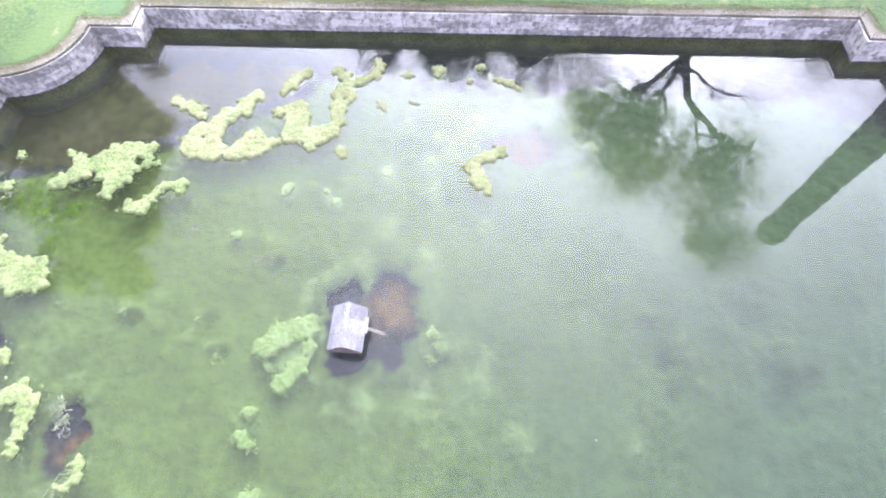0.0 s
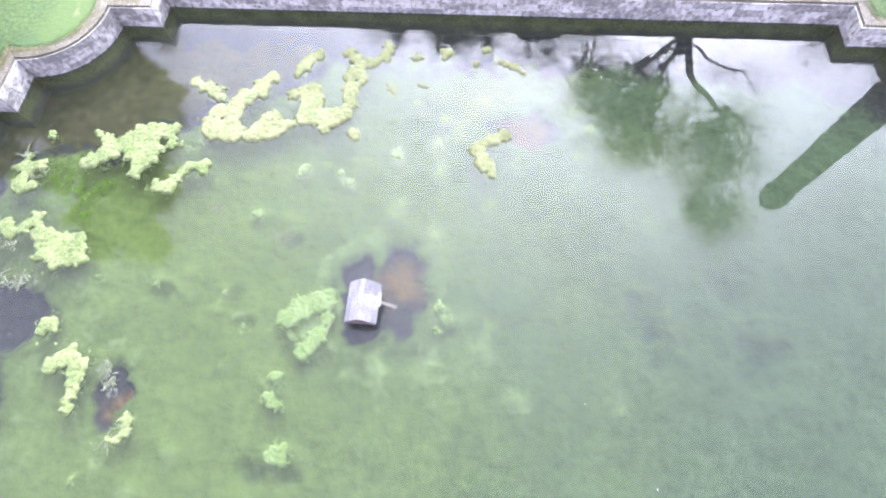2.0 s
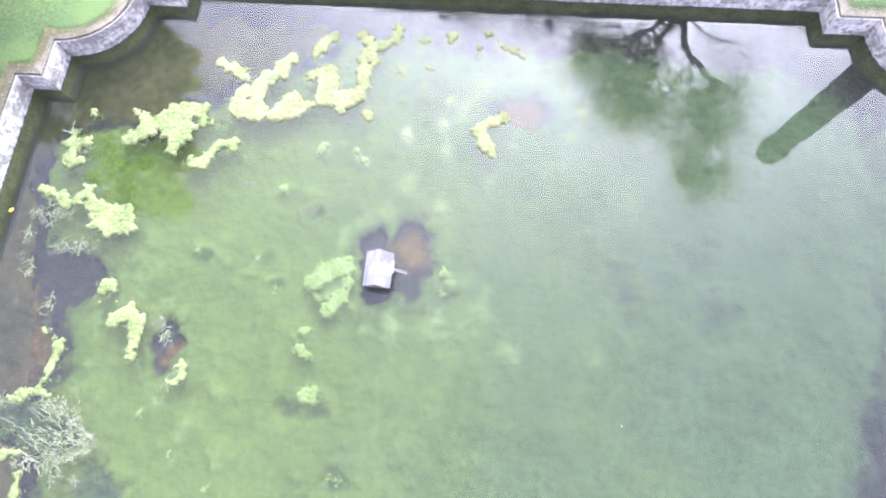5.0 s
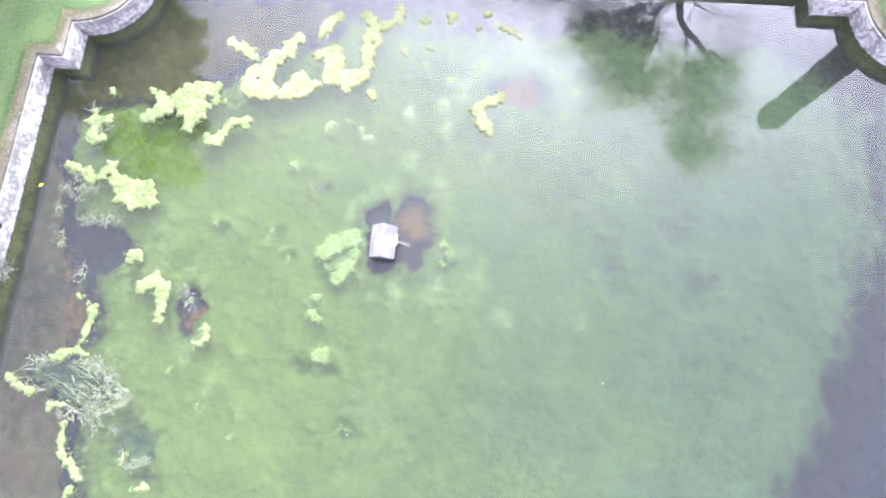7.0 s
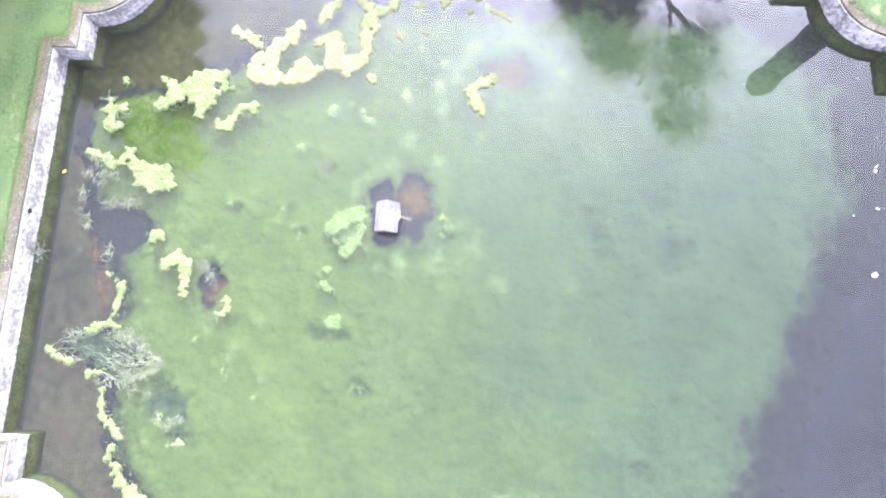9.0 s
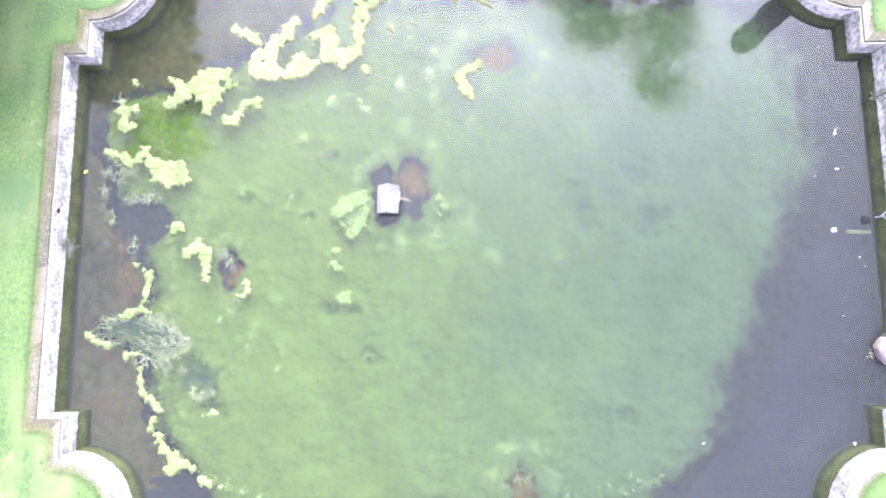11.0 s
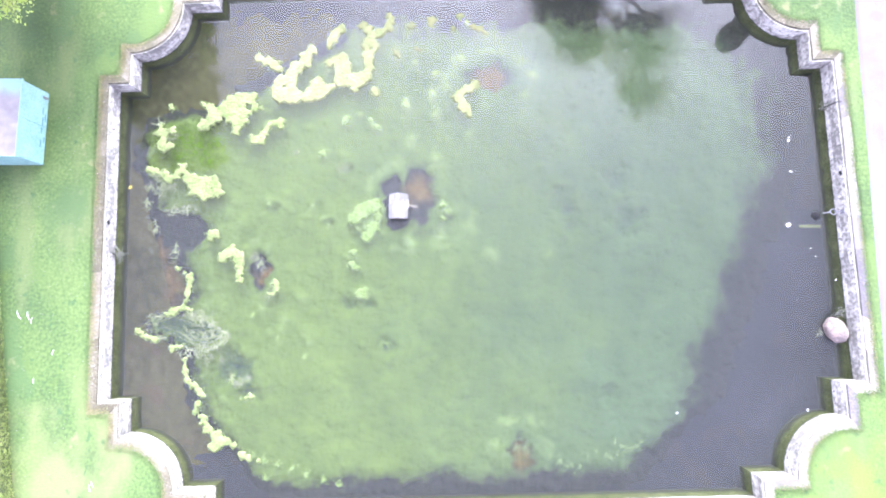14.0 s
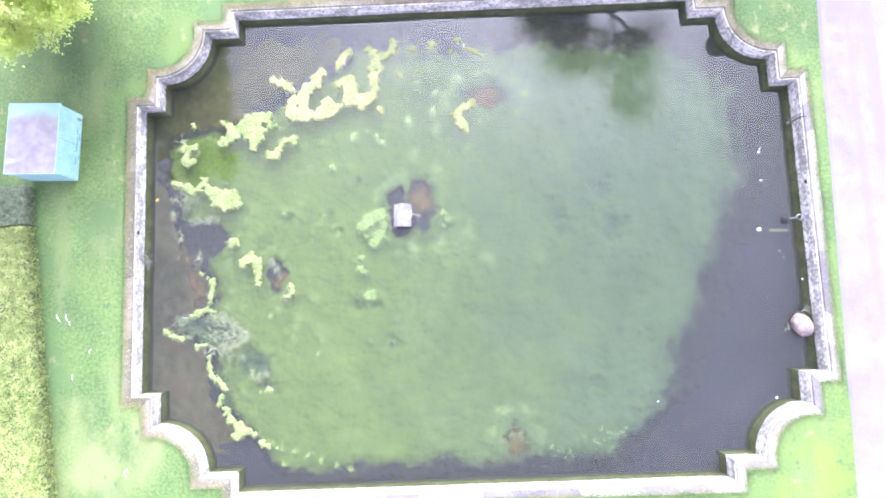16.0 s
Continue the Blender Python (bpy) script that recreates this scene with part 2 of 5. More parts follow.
def worn(m, tint, stretch, turn, low, high, about=None):
    """Drifts of another tint over a lawn or drive: dry grass, tracks and mowing. about: (place, radius) of a patch that it keeps to."""
    n, l = m.node_tree.nodes, m.node_tree.links
    bsdf = n["Principled BSDF"]
    old = bsdf.inputs["Base Color"].links[0].from_socket
    geo, place_, tex, cut, over = n.new("ShaderNodeNewGeometry"), n.new("ShaderNodeMapping"), n.new("ShaderNodeTexNoise"), n.new("ShaderNodeMapRange"), n.new("ShaderNodeMix")
    place_.inputs["Scale"].default_value, place_.inputs["Rotation"].default_value = stretch, (0, 0, radians(turn))
    l.new(geo.outputs["Position"], place_.inputs[0])
    l.new(place_.outputs[0], tex.inputs["Vector"])
    tex.inputs["Scale"].default_value, tex.inputs["Detail"].default_value = 1.0, 6
    cut.interpolation_type = "SMOOTHSTEP"
    cut.inputs[1].default_value, cut.inputs[2].default_value, cut.inputs[4].default_value = low, high, 0.8
    value = tex.outputs["Fac"]
    if about:
        far, near_ = n.new("ShaderNodeVectorMath"), n.new("ShaderNodeMapRange")
        far.operation = "DISTANCE"
        far.inputs[1].default_value = about[0]
        l.new(geo.outputs["Position"], far.inputs[0])
        near_.inputs[1].default_value, near_.inputs[2].default_value = 0.0, about[1]
        near_.inputs[3].default_value, near_.inputs[4].default_value = 0.5, 0.0
        l.new(far.outputs["Value"], near_.inputs[0])
        both = n.new("ShaderNodeMath")
        l.new(value, both.inputs[0])
        l.new(near_.outputs[0], both.inputs[1])
        value = both.outputs[0]
    l.new(value, cut.inputs[0])
    over.data_type = "RGBA"
    l.new(cut.outputs[0], over.inputs[0])
    l.new(old, over.inputs[6])
    over.inputs[7].default_value = (*tint, 1)
    l.new(over.outputs[2], bsdf.inputs["Base Color"])


worn(GRASS, (0.063, 0.086, 0.024), (0.7, 0.2, 1), 4, 0.52, 0.72)
worn(GRASS, (0.03, 0.062, 0.014), (0.5, 0.35, 1), 0, 0.55, 0.66)
worn(GRASS, (0.085, 0.1, 0.034), (0.8, 0.5, 1), 30, 0.62, 0.95, ((-14.6, -9.0, GROUND_Z), 4.2))
worn(GRASS, (0.064, 0.098, 0.01), (1.2, 0.9, 1), 30, 0.62, 0.95, ((15.0, -10.5, GROUND_Z), 5.0))
worn(GRASS, (0.10, 0.105, 0.042), (1.6, 1.2, 1), 20, 0.62, 0.74)
worn(GRASS, (0.018, 0.05, 0.012), (3.2, 2.6, 1), 10, 0.62, 0.72)
worn(GRAVEL, (0.077, 0.066, 0.074), (1.4, 0.05, 1), 0, 0.48, 0.62)
worn(GRAVEL, (0.1, 0.09, 0.1), (0.6, 0.12, 1), 0, 0.55, 0.7)


def let_silt_through(m):
    """Where the weed thins out (attribute cover) the silt shows between its tufts."""
    n, l = m.node_tree.nodes, m.node_tree.links
    bsdf = n["Principled BSDF"]
    weed = bsdf.inputs["Base Color"].links[0].from_socket
    geo = n.new("ShaderNodeNewGeometry")
    cover = n.new("ShaderNodeAttribute")
    cover.attribute_name = "cover"
    tuft, drift = n.new("ShaderNodeTexNoise"), n.new("ShaderNodeTexNoise")
    tuft.inputs["Scale"].default_value, tuft.inputs["Detail"].default_value = 3.5, 8
    drift.inputs["Scale"].default_value, drift.inputs["Detail"].default_value = 9, 4
    for t in (tuft, drift):
        l.new(geo.outputs["Position"], t.inputs["Vector"])
    add = n.new("ShaderNodeMath")
    add.operation = "MULTIPLY_ADD"
    east, even, base_ = n.new("ShaderNodeAttribute"), n.new("ShaderNodeMath"), n.new("ShaderNodeMath")
    east.attribute_name = "eastward"
    even.operation = base_.operation = "MULTIPLY_ADD"
    even.inputs[1].default_value, even.inputs[2].default_value = -0.42, 0.6
    base_.inputs[1].default_value = 0.21
    l.new(east.outputs["Fac"], even.inputs[0])
    l.new(east.outputs["Fac"], base_.inputs[0])
    l.new(cover.outputs["Fac"], base_.inputs[2])
    l.new(even.outputs[0], add.inputs[1])
    l.new(tuft.outputs["Fac"], add.inputs[0])
    l.new(base_.outputs[0], add.inputs[2])
    cut = n.new("ShaderNodeMapRange")
    cut.interpolation_type = "SMOOTHSTEP"
    cut.inputs[1].default_value, cut.inputs[2].default_value = 0.42, 0.95
    l.new(add.outputs[0], cut.inputs[0])
    blotch = n.new("ShaderNodeTexNoise")
    blotch.inputs["Scale"].default_value, blotch.inputs["Detail"].default_value, blotch.inputs["Distortion"].default_value = 1.4, 7, 0.8
    l.new(geo.outputs["Position"], blotch.inputs["Vector"])
    shade = ramp_of(n, [(0.32, (0.50, 0.56, 0.60)), (0.5, (0.95, 0.95, 0.95)), (0.68, (1.35, 1.28, 1.2))])
    l.new(blotch.outputs["Fac"], shade.inputs[0])
    mottled = n.new("ShaderNodeMix")
    mottled.data_type, mottled.blend_type = "RGBA", "MULTIPLY"
    mottled.inputs[0].default_value = 0.2
    l.new(weed, mottled.inputs[6])
    l.new(shade.outputs[0], mottled.inputs[7])
    # western weed is lusher and yellower; eastern colour holds the sky's mirrored blue-grey
    kindof = n.new("ShaderNodeAttribute")
    kindof.attribute_name = "eastward"
    pale = n.new("ShaderNodeMix")
    pale.data_type, pale.blend_type = "RGBA", "MULTIPLY"
    l.new(kindof.outputs["Fac"], pale.inputs[0])
    l.new(mottled.outputs[2], pale.inputs[6])
    pale.inputs[7].default_value = (0.7, 0.755, 1.5, 1)
    weed = pale.outputs[2]
    # pale tufts stand up from it; blue-dark is dark weed, and painted shade in hollows
    tufty = n.new("ShaderNodeAttribute")
    tufty.attribute_name = "tuft"
    crumb = n.new("ShaderNodeTexNoise")
    crumb.inputs["Scale"].default_value, crumb.inputs["Detail"].default_value = 7, 5
    l.new(geo.outputs["Position"], crumb.inputs["Vector"])
    spread = n.new("ShaderNodeMath")
    spread.operation = "MULTIPLY_ADD"
    spread.inputs[1].default_value = 0.9
    l.new(crumb.outputs["Fac"], spread.inputs[0])
    l.new(tufty.outputs["Fac"], spread.inputs[2])
    for low, high, tint in ((0.55, 1.5, (0.42, 0.52, 0.19, 1)), (0.40, -0.6, (0.06, 0.095, 0.075, 1))):
        m_r = n.new("ShaderNodeMapRange")
        m_r.interpolation_type = "SMOOTHSTEP"
        m_r.inputs[1].default_value, m_r.inputs[2].default_value = low, high
        l.new(spread.outputs[0], m_r.inputs[0])
        over = n.new("ShaderNodeMix")
        over.data_type = "RGBA"
        l.new(m_r.outputs[0], over.inputs[0])
        l.new(weed, over.inputs[6])
        over.inputs[7].default_value = tint
        weed = over.outputs[2]
    grey = ramp_of(n, [(0.35, (0.036, 0.031, 0.038)), (0.65, (0.072, 0.061, 0.068))])
    ochre = ramp_of(n, [(0.35, (0.14, 0.08, 0.03)), (0.65, (0.3, 0.165, 0.055))])
    l.new(drift.outputs["Fac"], grey.inputs[0])
    l.new(drift.outputs["Fac"], ochre.inputs[0])
    rusty = n.new("ShaderNodeAttribute")
    rusty.attribute_name = "rust"
    mud = n.new("ShaderNodeMix")
    mud.data_type = "RGBA"
    l.new(rusty.outputs["Fac"], mud.inputs[0])
    l.new(grey.outputs[0], mud.inputs[6])
    l.new(ochre.outputs[0], mud.inputs[7])
    mix = n.new("ShaderNodeMix")
    mix.data_type = "RGBA"
    l.new(cut.outputs[0], mix.inputs[0])
    l.new(mud.outputs[2], mix.inputs[6])
    l.new(weed, mix.inputs[7])
    l.new(mix.outputs[2], bsdf.inputs["Base Color"])


let_silt_through(WEED)


def zone_of_algae(m):
    """Olive algae coats the stone near the surface and gives way to bare dark stone deeper down."""
    n, l = m.node_tree.nodes, m.node_tree.links
    bsdf = n["Principled BSDF"]
    coat = bsdf.inputs["Base Color"].links[0].from_socket
    geo, axes, wave, add = n.new("ShaderNodeNewGeometry"), n.new("ShaderNodeSeparateXYZ"), n.new("ShaderNodeTexNoise"), n.new("ShaderNodeMath")
    wave.inputs["Scale"].default_value, wave.inputs["Detail"].default_value = 2.5, 5
    l.new(geo.outputs["Position"], axes.inputs[0])
    l.new(geo.outputs["Position"], wave.inputs["Vector"])
    add.operation = "MULTIPLY_ADD"
    add.inputs[1].default_value = 0.35
    l.new(wave.outputs["Fac"], add.inputs[0])
    l.new(axes.outputs["Z"], add.inputs[2])
    cut = n.new("ShaderNodeMapRange")
    cut.interpolation_type = "SMOOTHSTEP"
    cut.inputs[1].default_value, cut.inputs[2].default_value = -0.45, -0.1
    l.new(add.outputs[0], cut.inputs[0])
    mix = n.new("ShaderNodeMix")
    mix.data_type = "RGBA"
    l.new(cut.outputs[0], mix.inputs[0])
    mix.inputs[6].default_value = (0.09, 0.085, 0.06, 1)
    l.new(coat, mix.inputs[7])
    l.new(mix.outputs[2], bsdf.inputs["Base Color"])


zone_of_algae(SLIME)


# ---- mesh helpers ----
def mesh_of(name, verts, faces, material, smooth=False):
    me = bpy.data.meshes.new(name)
    me.from_pydata([tuple(v) for v in verts], [], [tuple(f) for f in faces])
    me.materials.append(material)
    if smooth:
        me.polygons.foreach_set("use_smooth", [True] * len(me.polygons))
    me.update()
    return me


def solid(name, verts, faces, material, parent=None, label="", smooth=False):
    ob = new(name, mesh_of(name, verts, faces, material, smooth))
    if parent:
        ob.parent = parent
    if label:
        ob["label"] = label
    return ob


def part(name, bm, material, parent=None, label="", smooth=False):
    bmesh.ops.recalc_face_normals(bm, faces=bm.faces)
    me = bpy.data.meshes.new(name)
    bm.to_mesh(me)
    bm.free()
    me.materials.append(material)
    if smooth:
        me.polygons.foreach_set("use_smooth", [True] * len(me.polygons))
    ob = new(name, me)
    if parent:
        ob.parent = parent
    if label:
        ob["label"] = label
    return ob


def empty(name, m=None):
    ob = new(name)
    if m is not None:
        ob.matrix_world = m
    return ob


def box_bm(size, at=(0, 0, 0), bevel=0.0, turn=None):
    bm = bmesh.new()
    bmesh.ops.create_cube(bm, size=1)
    bmesh.ops.scale(bm, vec=size, verts=bm.verts)
    if bevel:
        bmesh.ops.bevel(bm, geom=bm.edges[:], offset=bevel, segments=2, affect="EDGES")
    if turn is not None:
        bmesh.ops.transform(bm, matrix=turn, verts=bm.verts)
    bmesh.ops.translate(bm, vec=at, verts=bm.verts)
    return bm


def tube(points, radii, sides=6):
    """Verts and faces of a tapered tube along points."""
    verts, faces = [], []
    for i, p in enumerate(points):
        d = (points[min(i + 1, len(points) - 1)] - points[max(i - 1, 0)]).normalized()
        u = d.orthogonal().normalized()
        w = d.cross(u)
        for k in range(sides):
            a = 2 * math.pi * k / sides
            verts.append(p + (u * math.cos(a) + w * math.sin(a)) * radii[i])
        if i:
            o = (i - 1) * sides
            for k in range(sides):
                j = (k + 1) % sides
                faces.append((o + k, o + j, o + sides + j, o + sides + k))
    verts.append(points[-1])
    tip, o = len(verts) - 1, (len(points) - 1) * sides
    for k in range(sides):
        faces.append((o + k, o + (k + 1) % sides, tip))
    return verts, faces


def leaf_quads(points, size, rng, flat=0.0):
    """A bent, pointed leaf of two triangles pairs at each point, turned at random."""
    n = len(points)
    p = np.asarray(points, float)
    a = rng.normal(size=(n, 3))
    a[:, 2] *= 1 - flat
    a /= np.linalg.norm(a, axis=1)[:, None]
    b = np.cross(a, rng.normal(size=(n, 3)) * (1 - flat) + np.array([0, 0, 1.0]) * (0.4 + flat))
    b /= np.linalg.norm(b, axis=1)[:, None] + 1e-9
    s = (size * rng.uniform(0.6, 1.35, n))[:, None]
    c = np.cross(a, b)
    v = np.stack([p - a * s, p + b * s * 0.5 + c * s * 0.1, p + a * s, p - b * s * 0.5 + c * s * 0.1], 1).reshape(-1, 3)
    i = np.arange(n)[:, None] * 4
    f = np.concatenate([i + np.array([[0, 1, 2]]), i + np.array([[0, 2, 3]])], 1).reshape(-1, 3)
    return v.tolist(), f.tolist()


def fbm(x, y, s, z=0.0):
    return noise.noise(Vector((x * s, y * s, z))) + 0.5 * noise.noise(Vector((x * s * 2.1, y * s * 2.1, z + 7))) + 0.25 * noise.noise(Vector((x * s * 4.3, y * s * 4.3, z + 3)))


# ---- the pool's outline ----
CX, CY = 0.188, -0.105              # middle of the pool
HX, SX, TX = 13.78, 12.975, 9.767   # half widths: long wall, first step, second step
HY, SY, TY = 9.965, 9.165, 5.958
RAD = 2.0                           # convex quarter round between the steps
WALL_TOP, GROUND = 0.65, GROUND_Z


def corner_points(o):
    """Key points of the north-east quarter at a distance o outside the pool face, from the pool's middle."""
    r = RAD - o
    q = math.sqrt(max(r * r - o * o, 0))
    return dict(a=(HX + o, 0), b=(HX + o, TY + o), c=(SX + o, TY + o), d=(SX + o, SY - q), e=(SX - q, SY + o),
                f=(TX + o, SY + o), g=(TX + o, HY + o), h=(0, HY + o), r=r)


def edge_point(kind, u, o):
    k = corner_points(o)
    if kind == "de":
        c = Vector((SX, SY))
        a0 = math.atan2(k["d"][1] - c.y, k["d"][0] - c.x)
        a1 = math.atan2(k["e"][1] - c.y, k["e"][0] - c.x)
        if a1 > 0:
            a1 -= 2 * math.pi
        a = a0 + (a1 - a0) * u
        return c.x + k["r"] * math.cos(a), c.y + k["r"] * math.sin(a)
    p, q = k[kind[0]], k[kind[1]]
    return p[0] + (q[0] - p[0]) * u, p[1] + (q[1] - p[1]) * u


EDGES = (("ab", TY), ("bc", 0.8), ("cd", 1.2), ("de", 3.14), ("ef", 1.2), ("fg", 0.8), ("gh", TX))
QUARTERS = (("northeast", 1, 1), ("northwest", -1, 1), ("southwest", -1, -1), ("southeast", 1, -1))


def world_point(kind, u, o, mx, my):
    x, y = edge_point(kind, u, o)
    return CX + mx * x, CY + my * y


def outline(o):
    """The closed loop round the pool, counter-clockwise."""
    loop = []
    for name, mx, my in QUARTERS:
        run = []
        for kind, _ in EDGES:
            steps = 14 if kind == "de" else 1
            run += [world_point(kind, i / steps, o, mx, my) for i in range(steps)]
        run.append(world_point("gh", 1, o, mx, my))
        if mx * my < 0:
            run.reverse()
        loop += run
    clean = []
    for p in loop:
        if not clean or (Vector(p) - Vector(clean[-1])).length > 1e-4:
            clean.append(p)
    if (Vector(clean[0]) - Vector(clean[-1])).length < 1e-4:
        clean.pop()
    return clean


def ring(name, o0, o1, z0, z1, material, kind="structure", label="", category=""):
    a, b = outline(o0), outline(o1)
    n = len(a)
    verts = [(x, y, z0) for x, y in a] + [(x, y, z1) for x, y in a] + [(x, y, z1) for x, y in b] + [(x, y, z0) for x, y in b]
    faces = []
    for i in range(n):
        j = (i + 1) % n
        for k in range(3):
            faces.append((k * n + i, k * n + j, (k + 1) * n + j, (k + 1) * n + i))
    return tagged(solid(name, verts, faces, material), label, category, "", kind)


def fill_between(name, outer, inner, z, material):
    bm = bmesh.new()
    edges = []
    for loop in (outer, inner) if inner else (outer,):
        vs = [bm.verts.new((x, y, z)) for x, y in loop]
        edges += [bm.edges.new((vs[i], vs[(i + 1) % len(vs)])) for i in range(len(vs))]
    bmesh.ops.triangle_fill(bm, use_beauty=True, edges=edges)
    for f in bm.faces:
        if f.normal.z < 0:
            f.normal_flip()
    me = bpy.data.meshes.new(name)
    bm.to_mesh(me)
    bm.free()
    me.materials.append(material)
    return new(name, me)


# ---- ground ----
FAR = 900
ground = fill_between("ground", [(-FAR, -FAR), (FAR, -FAR), (FAR, FAR), (-FAR, FAR)], outline(0.40), GROUND, GRASS)
tagged(ground, "green mown lawn round the stone pool", "lawn", "", "structure")

# the gravel road east of the pool
rv, rf = [], []
for i in range(61):
    y = -60 + i * 2.0
    w = 0.06 * fbm(0, y, 0.6)
    rv += [(14.82 + 0.03 * y + w, y, GROUND + 0.004), (14.94 + 0.03 * y + w, y, GROUND + 0.03), (23.5 + w, y, GROUND + 0.03), (23.7 + w, y, GROUND + 0.004)]
    if i:
        o = (i - 1) * 4
        for k in range(3):
            rf.append((o + k, o + k + 1, o + k + 5, o + k + 4))
road = tagged(solid("road", rv, rf, GRAVEL), "pale pinkish gravel drive beside a narrow grass verge", "drive", "", "structure")

# ---- the pool: floor, walls ----
pond_floor = tagged(fill_between("pond_floor", outline(0.35), None, -0.80, SILT), "dark brown silt on the pond's floor", "pond floor", "", "structure")
footing = ring("pool_footing", 0.006, 0.40, -0.86, -0.02, SLIME, label="olive slime-coated stone wall below the water", category="wall")
core = ring("pool_wall_core", 0.016, 0.40, -0.02, 0.64, MORTAR, label="mossy mortar core of the pool wall", category="wall")
water = tagged(fill_between("water", outline(0.003), None, 0.0, WATER), "still green pond water mirroring the sky", "water", "", "structure")


# ---- submerged weed ----
def blob(x, y, cx, cy, rx, ry, turn=0.0):
    """1 in the middle of an ellipse, 0 on its rim, negative outside."""
    a = radians(turn)
    dx, dy = x - cx, y - cy
    u, v = dx * math.cos(a) + dy * math.sin(a), dy * math.cos(a) - dx * math.sin(a)
    return 1 - math.hypot(u / rx, v / ry)


# straight runs of the weed's edge: a point on it, the way outwards in degrees, and over how many metres it thins out
RUNS = ((12.46, 1.72, -23.3, 2.5), (7.35, -8.2, -49, 1.2), (13.7, 0.0, 0, 5.5), (13.2, 2.0, -15, 3.6), (0.0, 9.0, 88, 2.0), (11.6, 7.6, 45, 3.6), (-9.6, 5.5, 122, 1.5), (-11.9, -1.0, 193, 1.2), (-9.95, -7.45, 222, 0.8), (0.0, -9.75, 271, 1.3))
HOLLOWS = ((-4.7, 2.43, 0.3), (-7.6, 1.02, 0.3), (-5.87, 1.01, 0.3), (-5.39, 0.32, 0.25), (-4.64, -2.86, 0.4), (-3.88, -2.81, 0.3), (3.82, 0.94, 0.6), (4.13, 0.21, 0.6), (6.25, 0.14, 0.8), (5.13, -6.38, 0.4), (5.88, 1.83, 0.6), (-3.33, -4.45, 0.45), (-9.2, -5.2, 0.9), (-8.6, -6.1, 0.6))
# holes in it: middle, half sizes, how soft the rim is, and how much weed is left in the middle
BARE = ((-3.0, 1.72, 0.42, 0.36, 0.3, 0.0), (-2.7, 0.8, 0.5, 0.55, 0.3, 0.0), (-1.9, 1.35, 0.42, 0.85, 0.5, 0.15), (-1.8, 0.35, 0.8, 0.45, 0.5, 0.5), (-8.15, -1.4, 0.3, 0.55, 0.25, 0.0),
        (-12.1, -1.7, 1.0, 1.1, 1.1, 0.2), (-11.7, 0.25, 1.2, 0.7, 0.6, 0.12), (1.7, -8.65, 0.25, 0.35, 0.6, 0.3), (1.1, 6.15, 0.5, 0.3, 0.6, 0.25))
OCHRE = ((-1.85, 1.6, 0.7), (1.1, 6.1, 0.9), (1.7, -8.65, 0.6), (-8.0, -1.6, 0.5), (-11.9, -1.85, 1.0), (-12.4, -0.6, 0.7))
# lumps of paler weed
TUFTS = ((-7.75, 1.22, 0.3), (-9.18, 1.48, 0.28), (-6.02, 1.07, 0.25), (-5.53, 0.47, 0.25), (-5.74, -0.74, 0.2), (-6.51, -2.55, 0.35), (-7.12, 1.53, 0.2), (-6.17, 4.23, 0.2), (-4.85, 3.1, 0.22), (4.3, 1.1, 0.22), (4.15, 0.3, 0.22),
         (4.52, 0.2, 0.25), (6.67, -0.1, 0.25), (6.5, 0.62, 0.2), (3.1, -1.1, 0.3), (0.9, -1.0, 0.45), (6.1, 2.0, 0.25), (5.2, -6.4, 0.25), (-3.8, 0.5, 0.6), (-4.1, 0.7, 0.5), (-3.7, 0.0, 0.4), (-4.47, -1.0, 0.4), (-4.1, -2.4, 0.4),
         (-0.85, 0.8, 0.4), (-1.0, -0.1, 0.35), (-2.3, -0.35, 0.3), (-4.66, 4.45, 0.32), (-3.6, 4.3, 0.3), (-5.6, 3.12, 0.25), (-2.3, 5.0, 0.3), (-1.2, 4.6, 0.4), (0.2, 3.8, 0.35), (-0.6, 5.7, 0.2), (-7.2, -3.4, 0.4), (-6.2, -3.9, 0.35), (-8.0, -3.0, 0.3))
_r = random.Random(4)
TUFTS += tuple((_r.uniform(-10.5, 11), _r.uniform(-8.8, 6.5), _r.uniform(0.08, 0.2)) for _ in range(80))
TUFTS += tuple((_r.uniform(-10.5, 0), _r.uniform(-8.0, 6.5), _r.uniform(0.08, 0.2)) for _ in range(90))


def near(items):
    """Items by the metre squares that they touch."""
    squares = collections.defaultdict(list)
    for q in items:
        r = 2.2 * q[2] + 0.2
        for i in range(math.floor(q[0] - r), math.floor(q[0] + r) + 1):
            for j in range(math.floor(q[1] - r), math.floor(q[1] + r) + 1):
                squares[i, j].append(q)
    return squares


